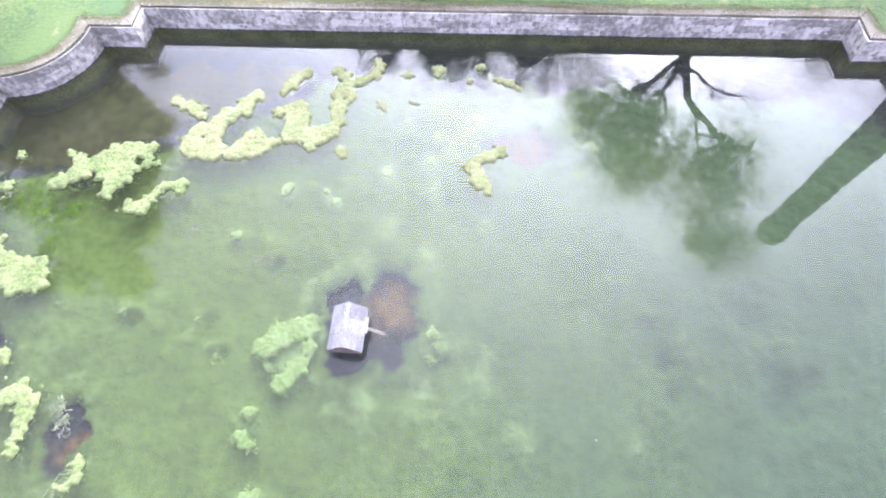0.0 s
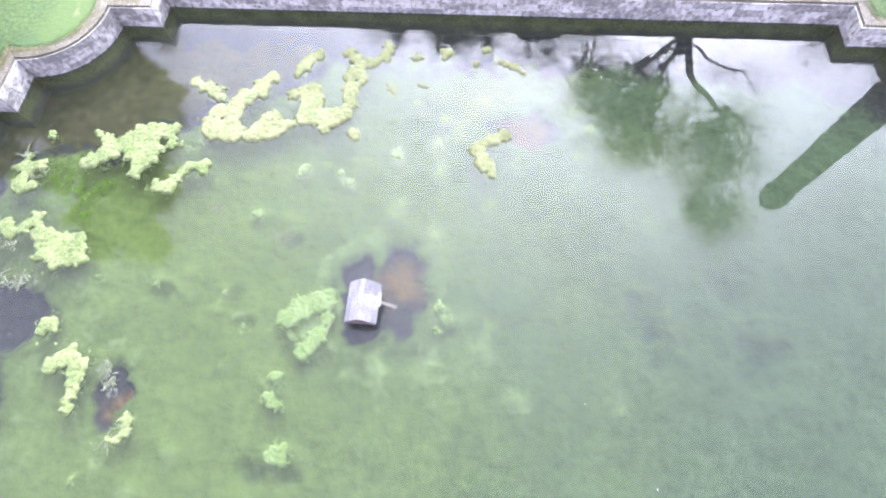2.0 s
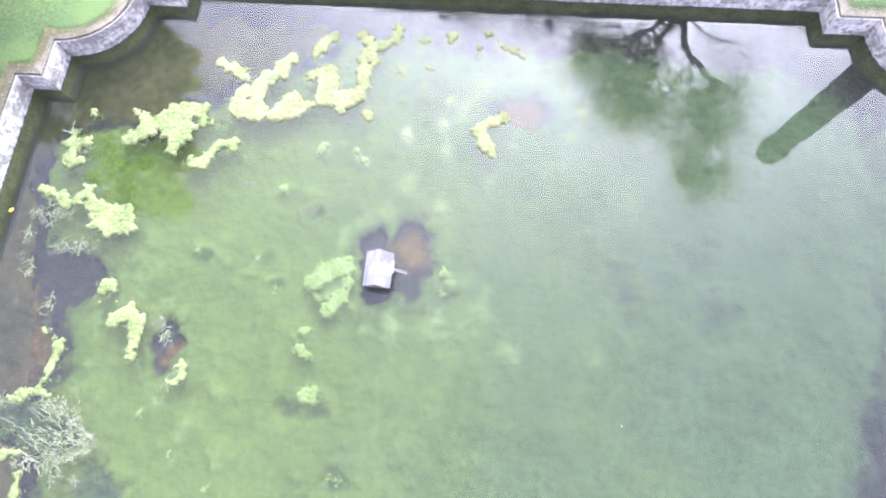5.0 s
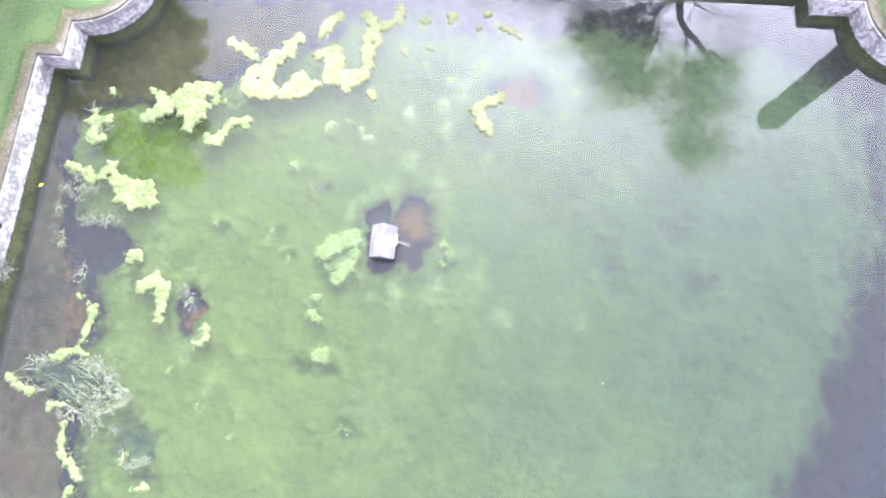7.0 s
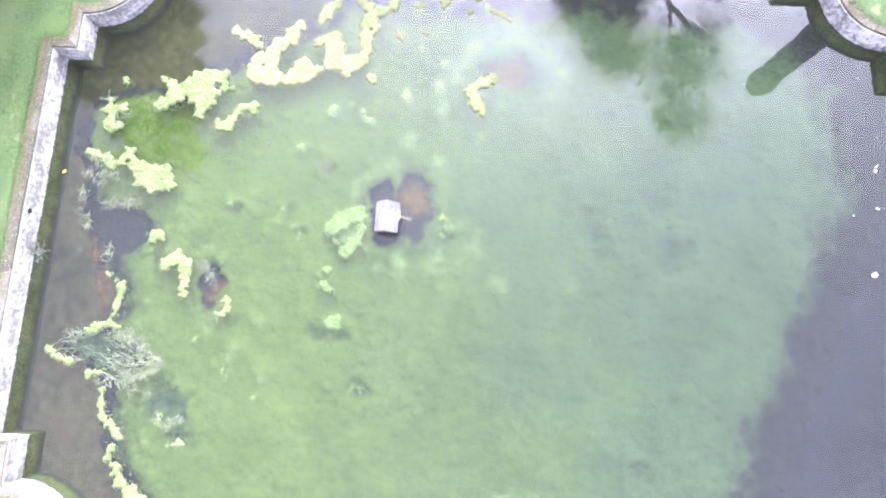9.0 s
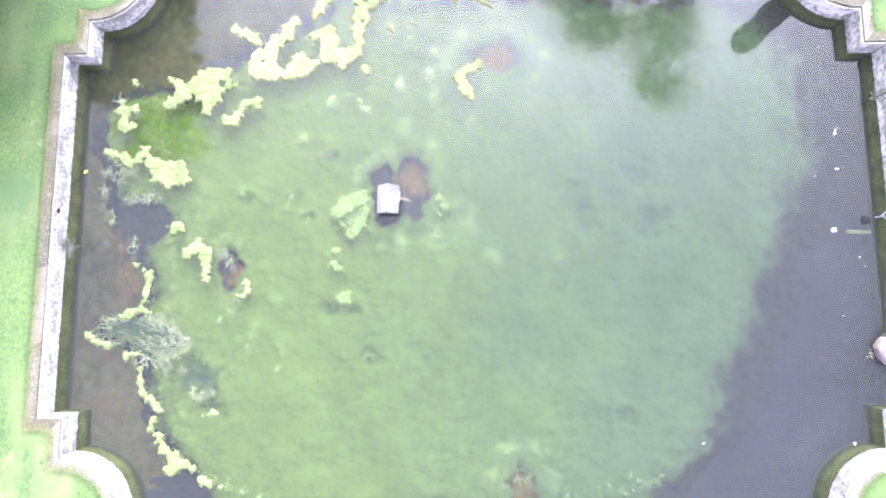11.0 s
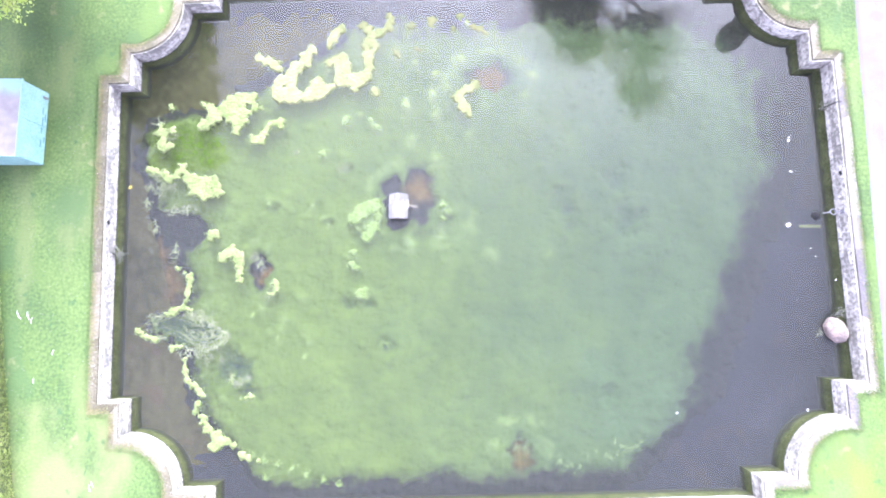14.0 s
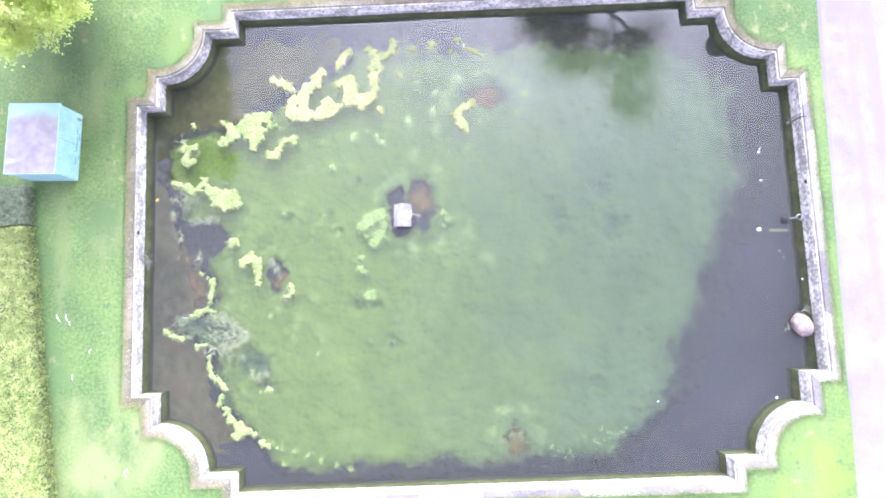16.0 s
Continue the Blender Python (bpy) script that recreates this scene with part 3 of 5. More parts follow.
def weed_cover(x, y):
    """How thick the weed is at a place, how pale or hollow, and how rusty the silt."""
    wx, wy = x + 0.27 * fbm(x, y, 2.0, 11), y + 0.27 * fbm(x, y, 2.0, 17)
    m = min(((px - x) * math.cos(radians(a)) + (py - y) * math.sin(radians(a))) / soft for px, py, a, soft in RUNS)
    rough = 0.6 if x > 5 and y > -6.5 else 1.0
    m = min(m, 1.0) + rough * 0.26 * fbm(x, y, 0.7, 2) + (0.5 + 0.5 * rough) * 0.16 * fbm(x, y, 2.6, 12)
    m = max(m, blob(x, y, -11.3, 3.5, 1.9, 1.7) * 2 + 0.4 * fbm(x, y, 1.5, 4))
    lens = blob(wx, wy, -10.9, -3.6, 1.75, 0.62, -12)
    m = max(m, lens * 3)
    tuft = -0.75 * max(0.0, min(1.0, lens * 3)) - 0.42 * max(0.0, min(1.0, 1.3 * blob(wx, wy, -8.8, -5.1, 1.5, 1.0, -40)))
    tuft += 0.45 * max(0.0, min(1.0, 2.0 * blob(wx, wy, -10.9, 3.9, 1.7, 1.5)))
    for cx, cy, rx, ry, soft, left in BARE:
        e = (-blob(wx, wy, cx, cy, rx, ry) * min(rx, ry)) / soft
        if e < 3:
            m = min(m, max(left, e))
            rim = 0.55 * math.exp(-((e - 1.3) / 0.5) ** 2) * (0.6 + 0.8 * noise.noise(Vector((x * 2, y * 2, 5))))
            tuft = max(tuft, rim) if rim > 0.1 and lens < 0 else tuft
    rust = max(0.0, min(1.0, 1.6 * max(1 - math.hypot(wx - cx, wy - cy) / r for cx, cy, r in OCHRE)))
    return m, tuft, rust


def weed_carpet():
    step = 0.088
    nx, ny = int(27.4 / step), int(19.8 / step)
    verts, index, faces, covers, tufts, rusts = [], {}, [], [], [], []
    hollows, lumps = near(HOLLOWS), near(TUFTS)
    for j in range(ny + 1):
        for i in range(nx + 1):
            x, y = CX - 13.7 + i * step, CY - 9.9 + j * step
            m, tuft, rust = weed_cover(x, y)
            if m > -0.3:
                rise = max(0.0, min(1.0, m + 0.3)) ** 0.7
                lump = 0.06 * fbm(x, y, 1.6, 1) + 0.035 * noise.noise(Vector((x * 8, y * 8, 3)))
                square = (math.floor(x), math.floor(y))
                warp = 0.5 * fbm(x, y, 2.4, 6)
                for hx, hy, hr in hollows.get(square, ()):
                    d = math.hypot(x - hx, y - hy) / hr + warp
                    if d < 2:
                        lump += 0.04 * math.exp(-((d - 1.2) / 0.3) ** 2) - (0.17 * (1 - d * d) if d < 1 else 0)
                        # paler rim; the shade down in the hollow is put into the tint
                        tuft += 0.16 * math.exp(-((d - 1.25) / 0.3) ** 2) - (0.4 * (1 - d * d) if d < 1 else 0)
                        m = min(m, 0.45 + 0.55 * max(0.0, d))
                for hx, hy, hr in lumps.get(square, ()):
                    d = math.hypot(x - hx, y - hy) / hr + warp * 0.9
                    if d < 1.3:
                        k = 1 - max(0.0, d) / 1.3
                        lump += 0.10 * k
                        tuft += 0.65 * k * min(0.9, 0.3 + 1.5 * hr)
                covers.append(max(0.0, min(1.0, m)))
                tufts.append(max(-1.0, min(1.0, tuft)))
                rusts.append(rust)
                index[i, j] = len(verts)
                verts.append((x + 0.03 * noise.noise(Vector((x * 7, y * 7, 1))), y + 0.03 * noise.noise(Vector((x * 7, y * 7, 8))), -0.79 + 0.42 * rise + lump * rise))
    for (i, j), a in index.items():
        q = [index.get(k) for k in ((i + 1, j), (i + 1, j + 1), (i, j + 1))]
        if None not in q:
            faces.append((a, *q))
    ob = solid("water_weed", verts, faces, WEED, smooth=True)
    ob.data.attributes.new("eastward", "FLOAT", "POINT").data.foreach_set("value", [max(0.0, min(1.0, (v[0] + 5) / 11 + 0.25 * fbm(v[0], v[1], 0.4, 3))) for v in verts])
    for key, values in (("cover", covers), ("tuft", tufts), ("rust", rusts)):
        ob.data.attributes.new(key, "FLOAT", "POINT").data.foreach_set("value", values)
    return tagged(ob, "dense green water weed covering the pond floor", "water weed", "", "stuff")


weed_carpet()


def weed_blades(carpet, count=42000):
    """Short blades standing out of the carpet, near it in colour, some paler and some darker."""
    rng_ = np.random.default_rng(23)
    me = carpet.data
    co, cover, eastward = np.empty(len(me.vertices) * 3), np.empty(len(me.vertices)), np.empty(len(me.vertices))
    me.vertices.foreach_get("co", co)
    me.attributes["cover"].data.foreach_get("value", cover)
    me.attributes["eastward"].data.foreach_get("value", eastward)
    co = co.reshape(-1, 3)
    pick = rng_.choice(np.nonzero(cover > 0.35)[0], count)
    pts = co[pick] + np.stack([rng_.uniform(-0.05, 0.05, count), rng_.uniform(-0.05, 0.05, count), rng_.uniform(0.0, 0.03, count)], 1)
    verts, faces = leaf_quads(pts, 0.026, rng_, 0.75)
    ob = solid("water_weed_blades", verts, faces, WEED)
    shade = np.clip(rng_.normal(0.02, 0.22, count), -0.5, 0.6)
    for key, values in (("cover", np.ones(count)), ("eastward", eastward[pick]), ("tuft", shade), ("rust", np.zeros(count))):
        ob.data.attributes.new(key, "FLOAT", "POINT").data.foreach_set("value", np.repeat(values, 4))
    return tagged(ob, "short green blades standing out of the water weed", "water weed", "", "stuff")


weed_blades(bpy.data.objects["water_weed"])


def silt_bank():
    """Low drift of brown and rusty silt along the west wall."""
    step, verts, index, faces = 0.16, [], {}, []
    for j in range(int(18.6 / step) + 1):
        for i in range(int(9.4 / step) + 1):
            x, y = -13.55 + i * step, -9.0 + j * step
            reach = 4.6 + 4.6 * max(0.0, min(1.0, (y - 3.2) / 3.0))
            w = min(1.0, (reach - i * step) / 1.2) * min(1.0, (y + 9.0) / 1.5, (9.4 - y) / 1.0)
            index[i, j] = len(verts)
            verts.append((x, y, -0.84 + 0.12 * max(0.0, w) + 0.08 * fbm(x, y, 0.9, 5)))
    for (i, j), a in index.items():
        q = [index.get(k) for k in ((i + 1, j), (i + 1, j + 1), (i, j + 1))]
        if None not in q:
            faces.append((a, *q))
    ob = solid("silt_bank", verts, faces, BANK, smooth=True)
    return tagged(ob, "brown and rusty silt drifted along the west wall", "silt", "", "stuff")


silt_bank()


FLECKS = collections.defaultdict(list)


def mat(name, circles, material, label, category, z=0.0, thick=0.085, ragged=0.6, kind="", step=0.035):
    """A fluffy raft of algae round a chain of (x, y, radius)."""
    rnd = random.Random(int(circles[0][0] * 100) * 31 + int(circles[0][1] * 100))
    puffs = []
    for cx, cy, r in circles:
        puffs.append((cx, cy, r * 0.72))
        for _ in range(max(9, int(r * 60))):
            a, q = rnd.uniform(0, 6.283), r * rnd.uniform(0.4, 0.9)
            puffs.append((cx + q * math.cos(a), cy + q * math.sin(a), r * rnd.uniform(0.16, 0.42) * (1 + ragged * rnd.uniform(-0.3, 0.3)) + 0.02))
        for _ in range(int(r * 9)):
            a, q = rnd.uniform(0, 6.283), r * rnd.uniform(0.95, 1.4) + rnd.uniform(0, 0.06)
            puffs.append((cx + q * math.cos(a), cy + q * math.sin(a), rnd.uniform(0.03, 0.06)))
    p = np.array(puffs)
    x0, y0 = (p[:, 0] - p[:, 2]).min() - step, (p[:, 1] - p[:, 2]).min() - step
    nx, ny = int(((p[:, 0] + p[:, 2]).max() - x0) / step) + 2, int(((p[:, 1] + p[:, 2]).max() - y0) / step) + 2
    gx, gy = np.meshgrid(x0 + step * np.arange(nx), y0 + step * np.arange(ny), indexing="ij")
    dome = np.zeros_like(gx)
    for cx, cy, r in puffs:
        i0, i1 = max(0, int((cx - r - x0) / step)), int((cx + r - x0) / step) + 2
        j0, j1 = max(0, int((cy - r - y0) / step)), int((cy + r - y0) / step) + 2
        q = 1 - ((gx[i0:i1, j0:j1] - cx) ** 2 + (gy[i0:i1, j0:j1] - cy) ** 2) / (r * r)
        dome[i0:i1, j0:j1] = np.maximum(dome[i0:i1, j0:j1], np.sqrt(np.maximum(q, 0)) * min(1.0, 0.35 + r * 5))
    # gaps and frayed edges
    for i, j in zip(*np.nonzero(dome > 0)):
        q = Vector((gx[i, j] * 4.5, gy[i, j] * 4.5, z * 9))
        if noise.noise(q) + 0.6 * noise.noise(q * 2.3) < -1.35 + 1.3 * (1 - min(1.0, dome[i, j] * 2.2)):
            dome[i, j] = 0
    field = {(int(i), int(j)): float(dome[i, j]) for i, j in zip(*np.nonzero(dome > 0))}
    made = None
    while field:
        stack_, clump = [next(iter(field))], {}
        while stack_:
            key = stack_.pop()
            if key in field:
                clump[key] = field.pop(key)
                stack_ += [(key[0] + di, key[1] + dj) for di, dj in ((1, 0), (-1, 0), (0, 1), (0, -1), (1, 1), (-1, -1), (1, -1), (-1, 1))]
        if len(clump) > 20:
            made = clump_of(name, clump, x0, y0, step, material, label, category, z, thick)
        elif z == 0:
            i, j = next(iter(clump))
            FLECKS[material.name].append((x0 + i * step, y0 + j * step, 0.5 * step * math.sqrt(len(clump))))
    return made


def clump_of(name, field, x0, y0, step, material, label, category, z, thick):
    verts, faces, top, low = [], [], {}, {}
    cells = [k for k in field if all((k[0] + di, k[1] + dj) in field for di, dj in ((1, 0), (0, 1), (1, 1)))]
    seen, groups = set(), []
    for c in cells:
        if c in seen:
            continue
        todo, group = [c], []
        while todo:
            k = todo.pop()
            if k in seen or k not in field:
                continue
            if not all((k[0] + di, k[1] + dj) in field for di, dj in ((1, 0), (0, 1), (1, 1))):
                continue
            seen.add(k)
            group.append(k)
            todo += [(k[0] + di, k[1] + dj) for di, dj in ((1, 0), (-1, 0), (0, 1), (0, -1))]
        groups.append(group)
    cells = max(groups, key=len) if groups else []
    if len(cells) < 6:
        return None
    count = {}
    for i, j in cells:
        for k in ((i, j), (i + 1, j), (i + 1, j + 1), (i, j + 1)):
            count[k] = count.get(k, 0) + 1
    for (i, j), n in count.items():
        x, y, d = x0 + i * step, y0 + j * step, field[i, j]
        puff = thick * d * (0.85 + 0.35 * noise.noise(Vector((x * 13, y * 13, 6))) + 0.3 * noise.noise(Vector((x * 29, y * 29, 1))))
        x, y = x + 0.4 * step * noise.noise(Vector((x * 30, y * 30, 0))), y + 0.4 * step * noise.noise(Vector((x * 30, y * 30, 5)))
        top[i, j] = len(verts)
        verts.append((x, y, z + 0.004 + (max(puff, 0.002) if n == 4 else 0)))
        if n < 4:
            low[i, j] = len(verts)
            verts.append((x, y, z - 0.03))
    edges = {}
    for i, j in cells:
        q = ((i, j), (i + 1, j), (i + 1, j + 1), (i, j + 1))
        faces.append(tuple(top[k] for k in q))
        for a, b in zip(q, q[1:] + q[:1]):
            edges[a, b] = edges.get((a, b), 0) + 1
    beside = collections.defaultdict(list)
    for a, b in edges:
        if (b, a) not in edges:
            faces.append((top[b], top[a], low[a], low[b]))
            beside[a].append(b)
            beside[b].append(a)
    # round the rim off
    for _ in range(1):
        moved = {k: (sum(verts[top[q]][0] for q in near_) / len(near_), sum(verts[top[q]][1] for q in near_) / len(near_)) for k, near_ in beside.items()}
        for k, (mx_, my_) in moved.items():
            x, y, zt = verts[top[k]]
            x, y = 0.5 * (x + mx_), 0.5 * (y + my_)
            verts[top[k]] = (x, y, zt)
            verts[low[k]] = (x, y, verts[low[k]][2])
    return tagged(solid(name, verts, faces, material, smooth=True), label, category, "rafts of algae")


def chained(circles):
    """Small lumps between neighbours in a chain."""
    out = list(circles)
    for (ax, ay, ar), (bx, by, br) in zip(circles, circles[1:]):
        gap = math.hypot(bx - ax, by - ay)
        if gap < 0.75:
            out.append(((ax + bx) / 2, (ay + by) / 2, 0.36 * (ar + br)))
    return out


def raft(circles):
    north = circles[0][0] > -8.2 and circles[0][1] > 3
    material = ALGAE if north else FRESH
    label = "pale cream-green frothy algae raft floating on the pond" if north else "yellow-green frothy algae raft floating on the pond"
    circles = chained(circles)
    mat("algae_raft", [(x, y, r * 1.09) for x, y, r in circles], material, label, "algae", ragged=0.8)
    FRINGE.extend((x, y, r * 1.25) for x, y, r in circles)


FRINGE = []


def wisps(name, circles, material, label, seed, z0=-0.30, z1=-0.12, per=1500, size=0.028):
    """A soft tuft of many small submerged blades round each (x, y, radius), thinning outwards."""
    rng_ = np.random.default_rng(seed)
    pts = []
    for cx, cy, r in circles:
        n = int(per * r * r) + 12
        a, q = rng_.uniform(0, 6.283, n), r * np.abs(rng_.normal(0, 0.55, n))
        stretch, turn = rng_.uniform(0.6, 1.0), rng_.uniform(0, 3.14)
        u, v = q * np.cos(a), q * np.sin(a) * stretch
        x, y = cx + u * math.cos(turn) - v * math.sin(turn), cy + u * math.sin(turn) + v * math.cos(turn)
        keep = [noise.noise(Vector((i * 5, j * 5, 2))) > -0.12 for i, j in zip(x, y)]
        z = z1 + (z0 - z1) * np.clip(q / r, 0, 1) + rng_.normal(0, 0.015, n)
        pts.append(np.stack([x, y, np.minimum(z, -0.03)], 1)[keep])
    verts, faces = leaf_quads(np.concatenate(pts), size, rng_, 0.7)
    return tagged(solid(name, verts, faces, material), label, "algae", "", "stuff")


def sunken(circles):
    mat("sunken_algae", circles, SUNKEN, "pale green algae clump just under the water", "algae", z=-0.12, thick=0.07, ragged=0.9)
    return wisps("sunken_algae", [(x, y, r * 1.1) for x, y, r in circles], SUNKEN, "pale green algae clump just under the water", int(abs(circles[0][0]) * 100), -0.22, -0.06, 6500, 0.032)


def scum(circles):
    """Lacy flecks of froth and leaf litter."""
    rnd = random.Random(int(abs(circles[0][0]) * 100))
    verts, faces = [], []
    for cx, cy, r in circles:
        for _ in range(int(520 * r)):
            a, q = rnd.uniform(0, 6.283), r * 1.5 * math.sqrt(rnd.random())
            x, y, w, n = cx + q * math.cos(a), cy + q * math.sin(a), rnd.uniform(0.006, 0.02), rnd.randint(4, 6)
            o, turn = len(verts), rnd.uniform(0, 6)
            for k in range(n):
                e = w * rnd.uniform(0.4, 1.5)
                verts.append((x + e * math.cos(turn + 6.283 * k / n), y + e * math.sin(turn + 6.283 * k / n), 0.004))
            verts.append((x, y, 0.004 + w * 0.5))
            faces += [(o + k, o + (k + 1) % n, o + n) for k in range(n)]
    return tagged(solid("scum_patch", verts, faces, SCUM), "grey-white flecks of scum drifting on the water", "scum", "", "stuff")


# rafts along the north side
raft([(-8.1, 7.09, 0.17), (-7.76, 6.9, 0.22), (-7.43, 6.77, 0.22), (-7.26, 6.54, 0.13)])
raft([(-7.2, 6.13, 0.24), (-7.37, 5.73, 0.22), (-7.25, 5.44, 0.28), (-6.87, 5.54, 0.33), (-6.64, 5.42, 0.28), (-6.81, 6.11, 0.28), (-6.64, 6.57, 0.28), (-6.2, 6.79, 0.25), (-6.31, 7.08, 0.17), (-5.97, 7.3, 0.25)])
raft([(-5.3, 7.45, 0.13), (-5.13, 7.74, 0.2), (-5.02, 8.02, 0.2), (-4.79, 8.19, 0.2)])
raft([(-5.25, 6.75, 0.22), (-4.8, 6.85, 0.28), (-4.69, 6.5, 0.31), (-4.81, 6.1, 0.31), (-4.42, 5.97, 0.22), (-4.26, 5.67, 0.17), (-4.09, 6.01, 0.28), (-3.81, 6.17, 0.24), (-3.69, 6.57, 0.24), (-3.74, 7.04, 0.25), (-3.79, 7.51, 0.22), (-3.4, 7.38, 0.17), (-3.62, 7.73, 0.2), (-3.67, 8.03, 0.2), (-3.95, 8.28, 0.17), (-3.28, 7.96, 0.2), (-2.89, 8.12, 0.2), (-2.8, 8.41, 0.18), (-2.88, 8.7, 0.13)])
raft([(-5.75, 5.9, 0.28), (-5.42, 5.72, 0.22), (-5.14, 5.76, 0.17), (-5.92, 5.45, 0.28), (-6.2, 5.34, 0.2), (-5.53, 5.43, 0.17)])
raft([(-2.63, 7.11, 0.13), (-2.52, 6.93, 0.09)])
raft([(-1.99, 8.2, 0.16)])
raft([(-1.17, 8.32, 0.2)])
raft([(-0.03, 8.55, 0.16), (0.46, 8.1, 0.13), (0.73, 7.94, 0.13), (1, 7.76, 0.11)])
raft([(-0.32, 8.01, 0.11)])
raft([(-1.68, 7.19, 0.09), (-1.84, 7.22, 0.08)])
raft([(-3.43, 5.53, 0.2)])
raft([(0.49, 5.67, 0.22), (0.1, 5.45, 0.22), (-0.19, 5.18, 0.22), (-0.03, 4.89, 0.22), (0.12, 4.66, 0.2), (0.17, 4.43, 0.11)])
# rafts along the west side
scum([(-4.7, 2.5, 0.09), (-5.0, 2.5, 0.06), (-6.6, 3.2, 0.09)])
scum([(-12.4, 0.7, 0.1), (-12.2, -0.5, 0.08)])
raft([(-10.32, 5.27, 0.13), (-9.98, 5.03, 0.17), (-9.64, 4.84, 0.28), (-9.09, 5.28, 0.33), (-8.7, 5.38, 0.31), (-8.31, 5.42, 0.24), (-9.19, 4.71, 0.33), (-8.86, 4.47, 0.33), (-8.64, 4.8, 0.28), (-8.96, 4.13, 0.22), (-9.86, 4.68, 0.28), (-10.13, 4.46, 0.25), (-10.41, 4.3, 0.17), (-8.25, 5.02, 0.17), (-7.75, 5, 0.13), (-7.53, 5.11, 0.13)])
raft([(-8.35, 3.77, 0.17), (-8.07, 3.71, 0.22), (-7.86, 3.93, 0.17), (-7.64, 4.31, 0.17), (-7.25, 4.36, 0.22)])
raft([(-11.56, 5.17, 0.13)])
raft([(-11.89, 4.44, 0.11), (-12.06, 4.13, 0.16), (-11.53, 4.25, 0.18), (-11.83, 3.85, 0.18), (-11.86, 3.56, 0.25), (-11.55, 3.58, 0.13)])
raft([(-12.41, 2.65, 0.16), (-12.13, 2.57, 0.16), (-11.74, 2.45, 0.18), (-11.53, 2.27, 0.2), (-11.21, 2.47, 0.18), (-11.08, 2.76, 0.16), (-10.91, 2.3, 0.18), (-10.62, 2.13, 0.28), (-10.31, 1.88, 0.34), (-9.98, 2.08, 0.30), (-9.79, 1.72, 0.30), (-10.17, 1.61, 0.26), (-10.63, 1.68, 0.17)])
scum([(-12.29, 2.01, 0.13), (-11.98, 1.79, 0.13), (-11.48, 2, 0.09)])
scum([(-12.36, 1.23, 0.13)])
scum([(-11.55, 0.92, 0.13), (-11.3, 1.02, 0.13), (-10.95, 1.04, 0.13), (-10.6, 1.05, 0.13)])
raft([(-9.85, 0.03, 0.26)])
raft([(-9.45, -0.87, 0.2), (-9.18, -0.65, 0.25), (-8.84, -0.84, 0.25), (-8.78, -1.24, 0.18), (-8.78, -1.53, 0.15), (-8.74, -1.78, 0.15)])
scum([(-8.23, -0.86, 0.12), (-8.04, -1.1, 0.1), (-7.85, -1.39, 0.08)])
raft([(-7.42, -1.9, 0.14), (-7.34, -2.14, 0.12), (-7.51, -2.35, 0.1), (-7.71, -2.31, 0.08)])
raft([(-11.17, -1.22, 0.1), (-10.69, -1.59, 0.18), (-10.73, -1.94, 0.14), (-10.76, -2.28, 0.14), (-10.89, -2.68, 0.12), (-11.2, -2.89, 0.15), (-11.48, -3, 0.12)])
raft([(-12.62, -3.54, 0.15), (-12.32, -3.77, 0.14), (-11.99, -3.94, 0.15)])
raft([(-11.33, -4.24, 0.14), (-10.99, -4.21, 0.12)])
scum([(-10.72, -4.38, 0.14), (-10.32, -4.4, 0.12), (-9.95, -4.56, 0.14), (-10.06, -4.2, 0.12)])
raft([(-10.85, -4.71, 0.12), (-10.78, -5.07, 0.13), (-10.76, -5.43, 0.13), (-10.48, -5.64, 0.15), (-10.24, -5.85, 0.15), (-10.12, -6.02, 0.09)])
raft([(-8.33, -6.13, 0.15), (-8.7, -6.2, 0.08)])
raft([(-9.04, -5.59, 0.08), (-9.04, -5.33, 0.06)])
raft([(-10.31, -6.32, 0.14), (-10.36, -6.62, 0.12), (-10.05, -6.93, 0.17), (-9.89, -7.29, 0.19)])
raft([(-9.53, -7.65, 0.31), (-9.68, -7.89, 0.21), (-9.16, -7.71, 0.14), (-8.9, -7.87, 0.14)])
raft([(-8.6, -8.22, 0.19), (-8.39, -8.33, 0.12)])
raft([(-7.98, -8.44, 0.1)])
sunken([(-3.6, 0.98, 0.28), (-3.88, 0.85, 0.34), (-4.2, 0.65, 0.3), (-4.38, 0.42, 0.26), (-3.5, 0.55, 0.2), (-4.25, 0.1, 0.16), (-3.66, 0.12, 0.24), (-3.9, -0.2, 0.24)])
sunken([(-4.46, -0.83, 0.18), (-4.52, -1.28, 0.18), (-4.26, -1.41, 0.12)])
sunken([(-4.11, -2.36, 0.24), (-4, -2.54, 0.12)])
sunken([(-0.92, 0.96, 0.15), (-0.8, 0.7, 0.15), (-0.95, 0.42, 0.1)])
sunken([(-4.66, 4.43, 0.2)])
sunken([(-3.45, 4.16, 0.15), (-3.67, 4.45, 0.11)])
sunken([(-5.6, 3.12, 0.15)])
sunken([(-2.23, 4.97, 0.11), (-2.34, 5.03, 0.11)])

